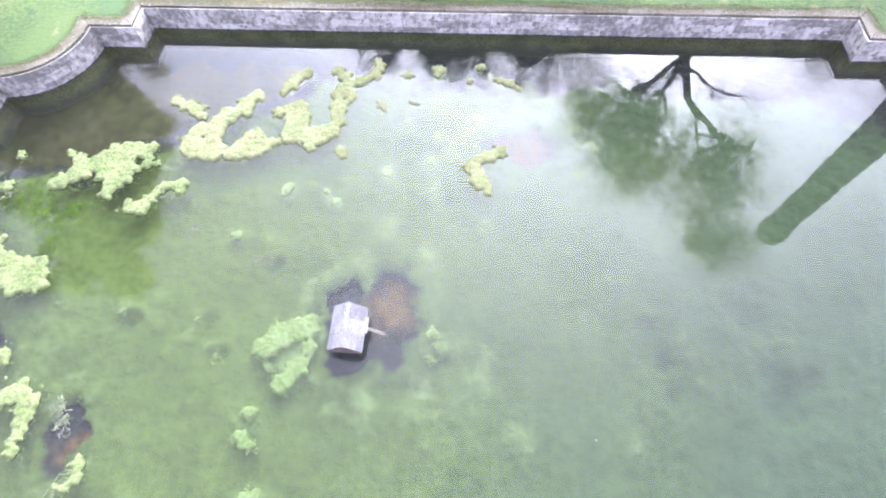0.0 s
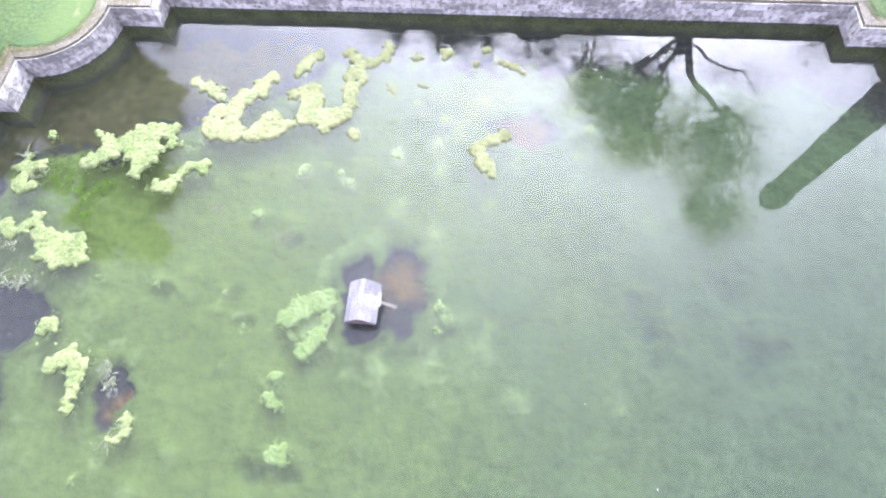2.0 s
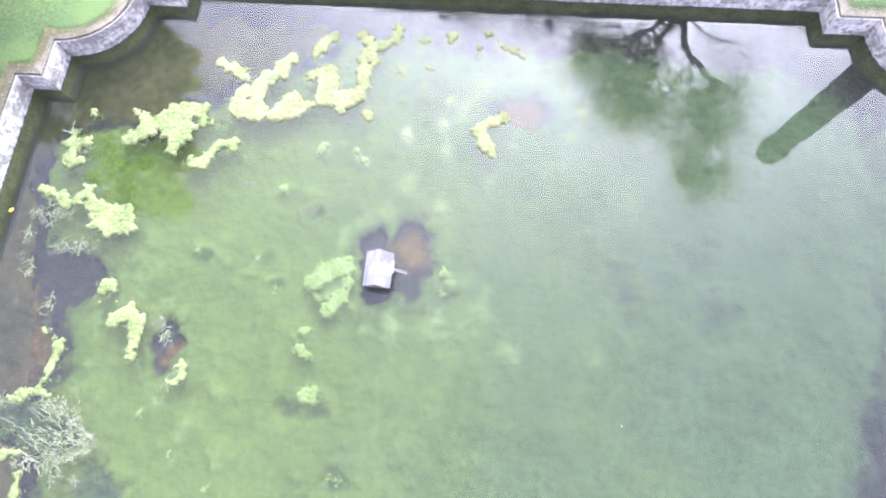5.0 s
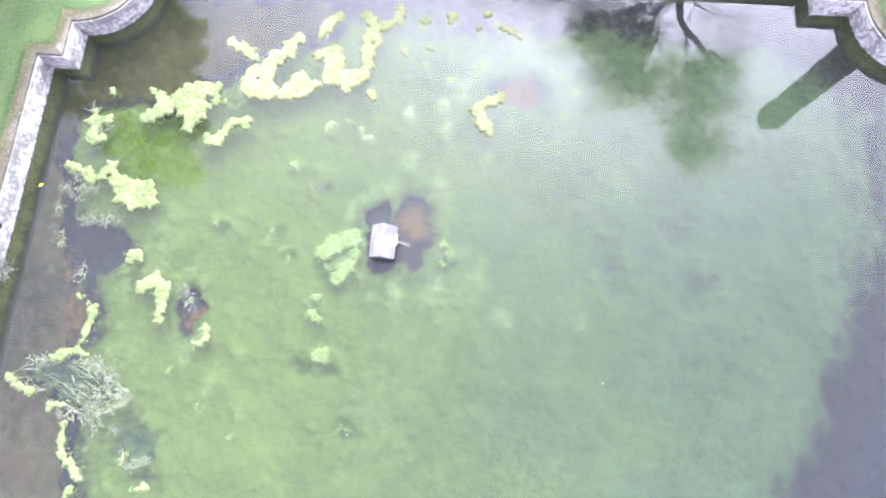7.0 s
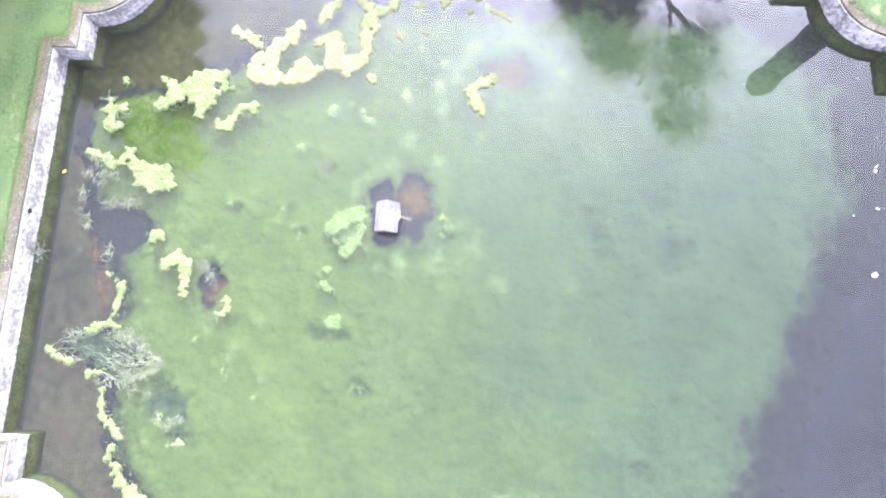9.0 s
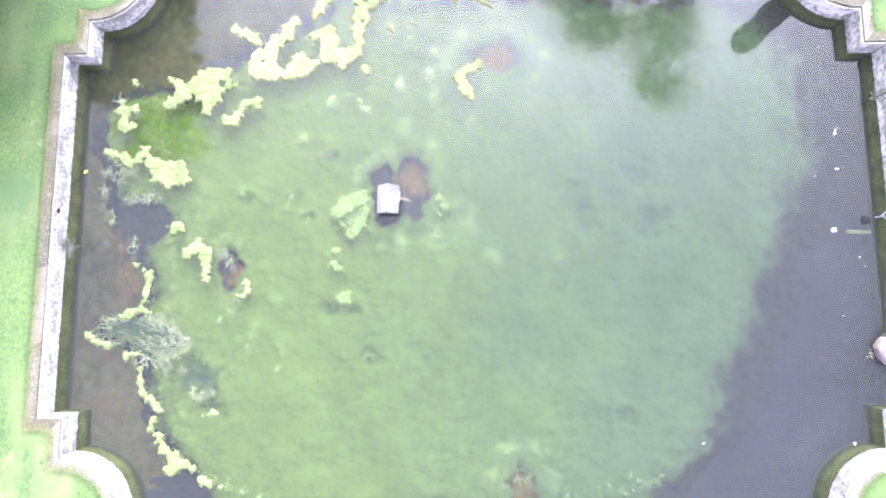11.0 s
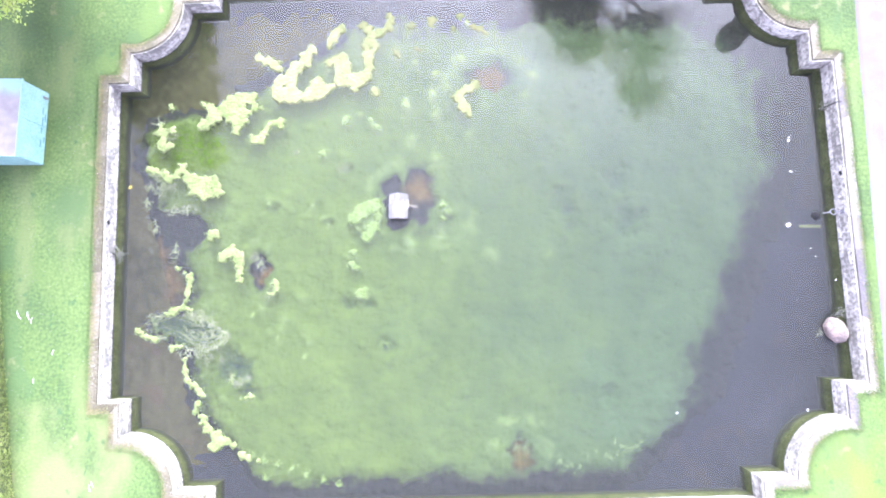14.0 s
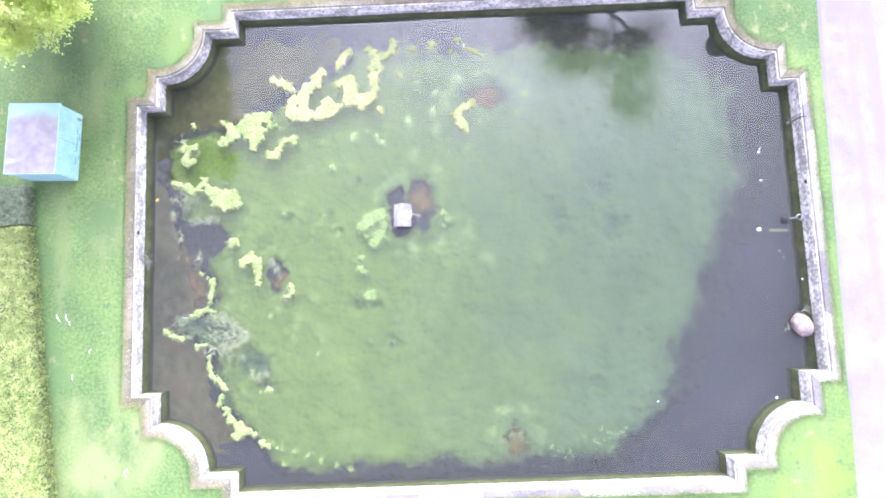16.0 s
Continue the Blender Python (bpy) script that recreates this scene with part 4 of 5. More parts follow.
DRIFTED = ((-5.7, 3.2, 0.18), (-4.7, 4.6, 0.2), (-4.1, 4.7, 0.15), (-3.6, 4.3, 0.2), (-2.3, 5.2, 0.2), (-2.6, 7.3, 0.18), (-1.9, 6.8, 0.18), (0.0, 6.9, 0.22), (2.8, 6.1, 0.2), (-1.2, 5.5, 0.3), (-1.1, 6.3, 0.24),
           (-7.3, -4.0, 0.25), (-6.3, -4.7, 0.2), (-3.3, -4.4, 0.25), (-8.3, -3.1, 0.2), (-5.4, 0.3, 0.18), (-6.0, 1.1, 0.15), (-7.7, 1.2, 0.2), (-6.9, 2.3, 0.13), (-9.2, 1.3, 0.12))
wisps("sunken_algae", DRIFTED, SUNKEN, "faint green wisps of algae hanging in the water", 61, -0.3, -0.12, 2600, 0.028)
wisps("sunken_algae", ((-11.2, 4.0, 0.8), (-10.5, 3.6, 0.9), (-9.8, 3.8, 0.7), (-10.2, 3.0, 0.6), (-11.4, 3.2, 0.5)), VIVID_WEED, "vivid green weed among the western rafts", 66, -0.34, -0.26, 1100, 0.032)
SOUTH = ((-8.3, -8.3), (-7.9, -8.5), (-7.4, -8.6), (-6.8, -8.8), (-6.3, -9.0), (-5.6, -9.2), (-5.1, -9.4), (-7.8, -9.1), (1.0, -8.4), (2.1, -8.2), (3.6, -8.9), (5.0, -8.6), (5.7, -8.3))
wisps("sunken_algae", [(x, y, 0.2) for x, y in SOUTH if x < 0], SUNKEN, "pale green algae tufts along the south edge of the weed", 63, -0.3, -0.12, 3000, 0.03)
wisps("sunken_algae", [(x + 0.25 * i, y + 0.06 * i * i - 0.1, 0.34) for x, y in SOUTH if x > 0 for i in (-2, -1, 0, 1, 2)], PALE_WEED, "crumbly pale weed tips along the south edge", 65, -0.36, -0.25, 520, 0.028)
wisps("sunken_algae", FRINGE, SUNKEN, "green algae fringe hanging under the floating rafts", 64, -0.14, -0.05, 2200, 0.03)

LACE = surface("bleached_lace", (0.055, 0.07, 0.03), (0.095, 0.11, 0.058), (0.145, 0.156, 0.1), 25, 4, 0.95, 0.4)


def tangle(spots, seed, per=11):
    """Lace of short bleached strands heaped on the water."""
    rng = np.random.default_rng(seed)
    verts, faces = [], []
    for cx, cy, rx, ry in spots:
        for _ in range(int(per * (rx + ry) * 4)):
            a, q = rng.uniform(0, 6.283), math.sqrt(rng.random())
            p = Vector((cx + rx * q * math.cos(a), cy + ry * q * math.sin(a), rng.uniform(0.0, 0.02)))
            turn, pts = rng.uniform(0, 6.283), [p]
            for k in range(rng.integers(4, 9)):
                turn += rng.normal(0, 0.9)
                p = p + Vector((math.cos(turn), math.sin(turn), rng.normal(0, 0.2))) * rng.uniform(0.025, 0.055)
                p.z = min(max(p.z, 0.0), 0.03)
                pts.append(p)
            v, f = tube(pts, [rng.uniform(0.007, 0.016) for _ in pts], 4)
            o = len(verts)
            verts += v
            faces += [tuple(o + k for k in g) for g in f]
    return tagged(solid("algae_lace", verts, faces, LACE, smooth=True), "bleached lacy algae strands heaped on the water", "algae", "", "stuff")


tangle(((-12.3, 1.95, 0.16, 0.14), (-11.95, 1.75, 0.2, 0.14), (-11.5, 1.95, 0.25, 0.1), (-12.0, 2.35, 0.3, 0.08)), 51)
tangle(((-12.35, 1.25, 0.1, 0.2), (-12.1, 0.35, 0.12, 0.28), (-11.35, 1.0, 0.3, 0.1), (-10.8, 1.05, 0.28, 0.1)), 52)
tangle(((-10.55, -3.0, 0.3, 0.08), (-10.1, -3.15, 0.3, 0.1), (-9.75, -3.5, 0.2, 0.2), (-9.95, -3.85, 0.22, 0.12), (-9.3, -3.85, 0.25, 0.08), (-11.9, -3.02, 0.4, 0.06)), 53)
tangle(((-10.75, -4.42, 0.22, 0.14), (-10.3, -4.45, 0.2, 0.1), (-10.0, -4.6, 0.12, 0.25), (-9.8, -4.25, 0.2, 0.08), (-9.4, -4.75, 0.06, 0.08)), 54)
tangle(((-8.15, -0.9, 0.14, 0.12), (-7.95, -1.2, 0.08, 0.2), (-7.45, -2.05, 0.1, 0.2), (-7.7, -2.35, 0.15, 0.06)), 55)
tangle(((-9.04, -5.4, 0.06, 0.12), (-8.83, -5.65, 0.14, 0.06), (-8.62, -5.5, 0.05, 0.1), (-8.4, -5.4, 0.08, 0.05)), 56)
tangle(((-4.72, 2.45, 0.12, 0.1), (-5.0, 2.52, 0.08, 0.05), (-6.6, 3.2, 0.08, 0.06), (-11.55, 3.9, 0.3, 0.1), (-12.0, 4.5, 0.15, 0.15), (-11.2, -0.6, 0.05, 0.3)), 57, 10)

def flecks():
    """Crumbs of algae broken off the rafts."""
    rnd = random.Random(12)
    for material in (ALGAE, FRESH):
        verts, faces = [], []
        for x, y, r in FLECKS[material.name]:
            o, n, turn = len(verts), 7, rnd.uniform(0, 6)
            for k in range(n):
                e = r * rnd.uniform(0.6, 1.4)
                verts.append((x + e * math.cos(turn + 6.283 * k / n), y + e * math.sin(turn + 6.283 * k / n), 0.003))
            verts.append((x, y, 0.003 + r * 0.5))
            faces += [(o + k, o + (k + 1) % n, o + n) for k in range(n)]
        tagged(solid("algae_flecks", verts, faces, material, smooth=True), "crumbs of algae broken off the rafts", "algae", "", "stuff")


flecks()

# strands drawn out over a lens of dark weed near the west wall, hemmed with algae
STRAND = surface("bleached_strand", (0.045, 0.06, 0.024), (0.085, 0.1, 0.048), (0.14, 0.155, 0.09), 25, 4, 0.95, 0.4)
HEM_N = ((-12.72, -3.57), (-12.22, -3.14), (-11.6, -2.94), (-10.99, -2.68), (-10.35, -3.05), (-9.89, -3.37), (-9.07, -3.84))
HEM_S = ((-12.72, -3.61), (-11.96, -3.97), (-11.22, -4.22), (-10.62, -4.36), (-10.01, -4.42), (-9.07, -4.0))


def on_hem(hem, x):
    for (ax, ay), (bx, by) in zip(hem, hem[1:]):
        if x <= bx:
            return ay + (by - ay) * (x - ax) / (bx - ax)
    return hem[-1][1]


rng = np.random.default_rng(5)
sv, sf = [], []
for i in range(115):
    x, v0 = rng.uniform(-12.5, -9.5), round(rng.beta(0.8, 0.8) * 9) / 9 + rng.normal(0, 0.025)
    if rng.random() < 0.55:
        x = rng.uniform(-10.9, -9.3)
    pts, drift_ = [], rng.normal(0, 0.015)
    for k in range(rng.integers(4, 10)):
        if x > -9.15:
            break
        v0 = min(1.0, max(0.0, v0 + drift_ + rng.normal(0, 0.025)))
        pts.append(Vector((x, on_hem(HEM_S, x) * v0 + on_hem(HEM_N, x) * (1 - v0) + rng.normal(0, 0.02), 0.001)))
        x += rng.uniform(0.06, 0.13)
    if len(pts) < 3:
        continue
    v, f = tube(pts, [rng.uniform(0.004, 0.014) for _ in pts], 5)
    o = len(sv)
    sv += [(q.x, q.y, q.z * 0.6) for q in v]
    sf += [tuple(o + k for k in q) for q in f]
tagged(solid("weed_strands", sv, sf, STRAND, smooth=True), "grey-green tangled weed strands lying on the water", "weed strands", "", "stuff")
raft([(-12.3, -3.2, 0.05), (-11.95, -3.05, 0.07), (-11.6, -2.92, 0.08), (-11.3, -2.8, 0.11), (-10.95, -2.72, 0.12), (-10.6, -2.85, 0.09)])
scum([(-10.4, -3.05, 0.09), (-10.1, -3.2, 0.1), (-9.85, -3.4, 0.09), (-9.5, -3.6, 0.08), (-9.15, -3.85, 0.08)])
scum([(-9.04, -5.38, 0.07), (-8.83, -5.64, 0.08), (-8.62, -5.52, 0.06), (-8.41, -5.40, 0.06), (-9.41, -4.74, 0.05)])


# ---- duck house ----
def duck_house():
    home = empty("duck_house", pose(-2.63, 0.86, 0, 0, 0, -1.5))
    tagged(home, "small white-roofed wooden duck house floating on the pond", "duck house")
    part("deck", box_bm((0.60, 0.86, 0.06), (0, 0, 0.03), 0.01), DARK_WOOD, home, "dark wet floating deck")
    for sx_ in (-1, 1):
        part("side_wall", box_bm((0.02, 0.76, 0.20), (sx_ * 0.25, 0, 0.16), 0.004), DARK_WOOD, home)
    for sy_ in (-1, 1):
        y = sy_ * 0.39
        v = [(-0.26, y - 0.01, 0.06), (0.26, y - 0.01, 0.06), (0.26, y - 0.01, 0.26), (0, y - 0.01, 0.47), (-0.26, y - 0.01, 0.26)]
        v += [(a, y + 0.01, c) for a, b, c in v]
        solid("gable", v, [(0, 1, 2, 3, 4), (9, 8, 7, 6, 5), (0, 5, 6, 1), (1, 6, 7, 2), (2, 7, 8, 3), (3, 8, 9, 4), (4, 9, 5, 0)], DARK_WOOD, home)
    # two pitches of lapped boards
    for sx_ in (-1, 1):
        for k in range(3):
            a = math.atan2(0.25, 0.33)
            w = 0.15
            c = 0.06 + k * 0.118
            m = Matrix.Translation((sx_ * c, 0, 0.505 - c * math.tan(a) + 0.010 * (3 - k))) @ Matrix.Rotation(sx_ * (a - 0.03), 4, "Y")
            for seg in range(3):
                bm = box_bm((w, 0.312, 0.014), (0, (seg - 1) * 0.316, 0), 0.003)
                bmesh.ops.transform(bm, matrix=m, verts=bm.verts)
                part("roof_board", bm, PALE_WOOD, home)
    bm = box_bm((0.07, 0.96, 0.018), (0, 0, 0.527), 0.005)
    part("ridge_board", bm, PALE_WOOD, home)
    bm = box_bm((0.46, 0.07, 0.018), (0.51, 0.06, 0.045), 0.004, Matrix.Rotation(-0.22, 4, "Z") @ Matrix.Rotation(0.16, 4, "Y"))
    ramp = part("ramp", bm, RAMP_WOOD, home, "wet plank ramp")
    for k in range(4):
        part("cleat", box_bm((0.015, 0.06, 0.012), (0.37 + k * 0.09, 0.091 - k * 0.02, 0.082 - k * 0.0143), 0.002), RAMP_WOOD, ramp)
    part("porch_roof", box_bm((0.11, 0.34, 0.016), (0.35, 0.10, 0.265), 0.004, Matrix.Rotation(0.35, 4, "Y")), PALE_WOOD, home)
    part("roof_seam", box_bm((0.018, 0.95, 0.010), (-0.062, 0, 0.519), 0.002, None), IRON, home, "dark seam beside the ridge")
    # no opening is cut: a black panel paints the shade of the doorway
    part("doorway", box_bm((0.012, 0.12, 0.15), (0.262, 0.10, 0.14), 0.002), BLACK, home, "black panel standing in for the shaded doorway")
    for a in (-0.07, 0.07):
        part("door_post", box_bm((0.02, 0.02, 0.18), (0.268, 0.10 + a, 0.15), 0.003), PALE_WOOD, home)
    return home


duck_house()


# ---- teal metal store on the lawn ----
def store_box():
    m = pose(-16.93, 4.21, GROUND, 0, 0, -2.0)
    store = empty("storage_box", m)
    tagged(store, "teal metal storage box with a dull grey lid", "storage box")
    L, W, H = 2.80, 2.0, 1.38
    part("body", box_bm((W, L, H - 0.1), (0, 0, (H - 0.1) / 2 + 0.06), 0.02), TEAL, store)
    # lid with a slight crown and turned-down rim
    nx, ny = 10, 12
    v, f = [], []
    for j in range(ny + 1):
        for i in range(nx + 1):
            x, y = -W / 2 - 0.02 + (W + 0.04) * i / nx, -L / 2 - 0.02 + (L + 0.04) * j / ny
            v.append((x, y, H + 0.05 * (1 - (2 * i / nx - 1) ** 2) * (1 - (2 * j / ny - 1) ** 2) + 0.008 * fbm(x, y, 1.3)))
    for j in range(ny):
        for i in range(nx):
            a = j * (nx + 1) + i
            f.append((a, a + 1, a + nx + 2, a + nx + 1))
    solid("lid", v, f, SHEET, store, "dull grey weathered lid with teal paint left at one edge", True)
    for y in (-1, 1):
        part("lid_rim", box_bm((W + 0.05, 0.03, 0.10), (0, y * (L / 2 + 0.012), H - 0.045), 0.008), TEAL, store)
    for x in (-1, 1):
        part("lid_rim", box_bm((0.03, L + 0.054, 0.10), (x * (W / 2 + 0.012), 0, H - 0.043), 0.008), TEAL, store)
    part("door_seam", box_bm((0.008, 0.02, H - 0.25), (W / 2 + 0.003, 0.05, H / 2 - 0.02)), INK, store)
    # lettering that cannot be read, as plain bars
    for y, z, w in ((0.62, 0.30, 0.26), (0.22, 0.28, 0.34), (-0.12, 0.30, 0.22), (-0.62, 0.30, 0.28), (0.40, 0.17, 0.30), (-0.45, 0.16, 0.2)):
        part("lettering_bar", box_bm((0.006, w, 0.07), (W / 2 + 0.003, y, z)), INK, store)
    part("latch", box_bm((0.04, 0.10, 0.22), (W / 2 + 0.02, 1.15, 0.25), 0.01), PALE_WOOD, store, "white latch plate")
    for x in (-0.8, 0.8):
        for y in (-1.2, 1.2):
            part("foot", box_bm((0.14, 0.14, 0.07), (x, y, 0.03), 0.01), IRON, store)
    return store


store_box()


# ---- trees ----
def grow(base, direction, length, radius, depth, rng, bend=0.25, spread=0.75, up=0.1, split=3, shrink=0.72, wood=None, tips=None, sides=6):
    """One limb and all that grows from it; gathers wood tubes and twig points."""
    steps = 5 if depth > 1 else 3
    pts, rad, p, d = [base.copy()], [radius], base.copy(), direction.normalized()
    for k in range(steps):
        d = (d + Vector(rng.normal(0, bend, 3)) * 0.6 + Vector((0, 0, up * 0.4))).normalized()
        p = p + d * (length / steps)
        pts.append(p.copy())
        rad.append(radius * (1 - 0.45 * (k + 1) / steps))
    v, f = tube(pts, rad, sides)
    o = len(wood[0])
    wood[0].extend(v)
    wood[1].extend(tuple(o + i for i in q) for q in f)
    if depth <= 1:
        tips.extend((pts[k] for k in range(1, len(pts))))
    if depth == 0:
        return
    for k in range(split + (1 if depth > 2 else 0)):
        at = rng.uniform(0.35, 1.0) if k else 1.0
        i = min(int(at * steps), steps - 1)
        q = pts[i].lerp(pts[i + 1], at * steps - i)
        side = Vector(rng.normal(0, 1, 3)).cross(d).normalized()
        nd = (d * (1 - spread * 0.5) + side * spread * rng.uniform(0.6, 1.2) + Vector((0, 0, up))).normalized()
        grow(q, nd, length * shrink * rng.uniform(0.75, 1.15), rad[i + 1] * 0.68, depth - 1, rng, bend, spread, up, split, shrink, wood, tips, max(3, sides - 1))


def tree(name, label, foot, limbs, depth, seed, leaf, leaf_size, per_tip, jitter, split=3, spread=0.75, up=0.08, keep=1.0, flat=0.0):
    """foot: where it stands; limbs: runs of points that the main limbs follow, from the trunk out."""
    rng = np.random.default_rng(seed)
    t = empty(name, Matrix.Translation(foot))
    tagged(t, label, "tree")
    wood, tips = ([], []), []
    for run in limbs:
        pts = [Vector(p) for p in run["path"]]
        r0, r1 = run["r"]
        here = [] if run.get("bare") else tips
        fine = []
        for a, b in zip(pts[:-1], pts[1:]):
            for k in range(3):
                fine.append(a.lerp(b, k / 3) + Vector(rng.normal(0, 0.05, 3)) * (1 if k else 0))
        fine.append(pts[-1])
        rad = [r0 + (r1 - r0) * i / (len(fine) - 1) for i in range(len(fine))]
        v, f = tube(fine, rad, 8)
        o = len(wood[0])
        wood[0].extend(v)
        wood[1].extend(tuple(o + i for i in q) for q in f)
        start = run.get("from", 0.3)
        for k in range(run["twigs"]):
            at = start + (1 - start) * (k + rng.uniform(0, 1)) / run["twigs"]
            i = min(int(at * (len(fine) - 1)), len(fine) - 2)
            q = fine[i]
            d = (fine[i + 1] - fine[i]).normalized()
            side = Vector(rng.normal(0, 1, 3)).cross(d).normalized()
            grow(q, d * 0.45 + side + Vector((0, 0, up)), run["reach"] * rng.uniform(0.6, 1.1), rad[i] * 0.4 + 0.006, depth, rng, 0.3, spread, up, split, 0.66, wood, here, 5)
        grow(fine[-1], fine[-1] - fine[-2], run["reach"], r1 * 0.9, depth, rng, 0.3, spread, up, split, 0.66, wood, here, 5)
    back_m = Matrix.Translation(-Vector(foot))
    trunk = solid("trunk", [back_m @ v for v in wood[0]], wood[1], BARK, t)
    if per_tip:
        pts = np.array([tuple(back_m @ p) for p in tips])
        if keep < 1:
            pts = pts[rng.random(len(pts)) < keep]
        pts = np.repeat(pts, per_tip, 0) + rng.normal(0, jitter, (len(pts) * per_tip, 3))
        v, f = leaf_quads(pts, leaf_size, rng, flat)
        solid("crown", v, f, leaf, t)
    return t


G0 = GROUND - 0.05
# the great tree that hangs over the north side
tree("tree", "large spreading tree with dark limbs and sparse spring leaves", (7.3, 13.4, G0), [
    dict(path=[(7.3, 13.4, G0), (7.4, 13.3, 2.2), (7.6, 13.1, 3.7)], r=(0.3, 0.24), twigs=0, reach=0.6),
    dict(path=[(7.6, 13.1, 3.7), (8.2, 12.7, 5.2), (9.9, 12.3, 6.8), (10.7, 12.2, 7.8), (10.7, 11.8, 9.2), (11.3, 10.6, 10.5), (11.9, 9.6, 11.2)], r=(0.15, 0.03), twigs=44, reach=1.35, **{"from": 0.45}),
    dict(path=[(7.6, 13.1, 3.7), (7.3, 13.0, 5.2), (7.3, 12.2, 7.2), (7.7, 11.4, 8.4)], r=(0.1, 0.03), twigs=34, reach=1.45),
    dict(path=[(7.5, 13.1, 3.6), (6.3, 12.9, 5.2), (5.4, 12.3, 6.6), (5.7, 11.6, 7.9)], r=(0.1, 0.03), twigs=36, reach=1.4),
    dict(path=[(6.6, 13.0, 4.8), (5.4, 12.9, 5.6), (4.7, 12.4, 6.0)], r=(0.06, 0.02), twigs=20, reach=1.2),
    dict(path=[(6.4, 12.7, 5.6), (6.6, 11.9, 6.8), (6.6, 11.2, 7.6)], r=(0.06, 0.02), twigs=24, reach=1.2),
    dict(path=[(8.6, 12.6, 5.6), (9.3, 11.8, 7.2), (9.4, 11.1, 8.6)], r=(0.06, 0.02), twigs=22, reach=1.2),
    dict(path=[(7.7, 13.1, 4.0), (9.2, 13.0, 5.0), (10.6, 13.2, 5.6), (11.6, 12.8, 6.6)], r=(0.06, 0.02), twigs=18, reach=1.3, bare=True),
    dict(path=[(9.9, 12.3, 6.8), (11.2, 12.2, 7.4), (12.2, 11.7, 8.4)], r=(0.06, 0.02), twigs=20, reach=1.2, bare=True),
    dict(path=[(10.7, 11.8, 9.0), (11.9, 11.4, 9.3), (12.6, 11.0, 9.8)], r=(0.05, 0.02), twigs=16, reach=1.1, bare=True),
    dict(path=[(11.3, 10.6, 10.5), (11.0, 10.0, 10.6), (10.9, 9.2, 10.6)], r=(0.05, 0.02), twigs=20, reach=1.0),
], 3, 11, LEAF, 0.07, 1, 0.13, split=3, keep=0.6)
# bare trees and scrub behind the north wall
for k, (x, y, h) in enumerate(((-2.2, 14.6, 4.6), (-0.2, 14.8, 5.6), (1.6, 15.0, 6.6), (3.4, 15.2, 7.4), (11.0, 15.0, 4.6), (14.8, 14.8, 6.4))):
    tree("tree", "leafless twiggy tree standing behind the pool", (x, y, G0), [
        dict(path=[(x, y, G0), (x + 0.1, y, h * 0.35), (x - 0.1, y - 0.2, h * 0.62)], r=(0.16, 0.07), twigs=14, reach=h * 0.27),
        dict(path=[(x + 0.1, y, h * 0.3), (x + 0.8, y - 0.2, h * 0.55), (x + 1.3, y - 0.5, h * 0.75)], r=(0.09, 0.04), twigs=10, reach=h * 0.24),
        dict(path=[(x + 0.1, y, h * 0.3), (x - 0.8, y - 0.3, h * 0.5), (x - 1.4, y - 0.4, h * 0.7)], r=(0.09, 0.04), twigs=10, reach=h * 0.24),
    ], 3, 40 + k, DARK_LEAF, 0.05, 5 if k in (0, 1) else 1, 0.1)

# leafy trees west of the pool
tree("tree", "bright yellow-green young leafy tree on the lawn", (-17.0, 10.2, G0), [
    dict(path=[(-17.0, 10.2, G0), (-16.9, 10.2, 2.4), (-16.7, 9.8, 4.8), (-16.0, 8.6, 7.4), (-15.4, 7.2, 8.8)], r=(0.2, 0.06), twigs=26, reach=1.9, **{"from": 0.3}),
    dict(path=[(-16.9, 10.2, 1.8), (-15.9, 9.9, 2.6), (-15.4, 9.6, 3.0)], r=(0.10, 0.04), twigs=9, reach=0.8),
    dict(path=[(-16.9, 10.2, 1.8), (-17.2, 9.2, 2.5), (-17.3, 8.5, 2.9)], r=(0.10, 0.04), twigs=9, reach=0.8),
    dict(path=[(-16.9, 10.1, 2.6), (-15.2, 9.6, 4.4), (-14.1, 9.2, 5.4)], r=(0.10, 0.04), twigs=16, reach=1.1),
    dict(path=[(-16.8, 10.0, 3.6), (-15.6, 10.9, 5.4), (-14.7, 11.4, 6.6)], r=(0.10, 0.04), twigs=16, reach=1.3),
    dict(path=[(-16.7, 9.8, 4.6), (-15.2, 9.0, 6.2), (-14.3, 8.4, 7.0)], r=(0.09, 0.04), twigs=16, reach=1.1),
    dict(path=[(-16.2, 9.0, 6.4), (-15.2, 7.4, 7.6), (-14.8, 6.6, 8.6)], r=(0.08, 0.04), twigs=16, reach=1.1),
], 2, 71, YELLOW_LEAF, 0.055, 70, 0.15, flat=0.6)
tree("tree", "dense dark leafy tree beside the lawn", (-17.3, 14.2, G0), [
    dict(path=[(-17.3, 14.2, G0), (-17.2, 14.2, 3.0), (-17.1, 14.1, 5.4)], r=(0.2, 0.07), twigs=12, reach=2.2, **{"from": 0.3}),
    dict(path=[(-17.3, 14.2, 2.4), (-16.0, 13.6, 3.8), (-15.2, 13.0, 5.2)], r=(0.12, 0.05), twigs=9, reach=1.6),
], 2, 77, DARK_LEAF, 0.06, 24, 0.2)


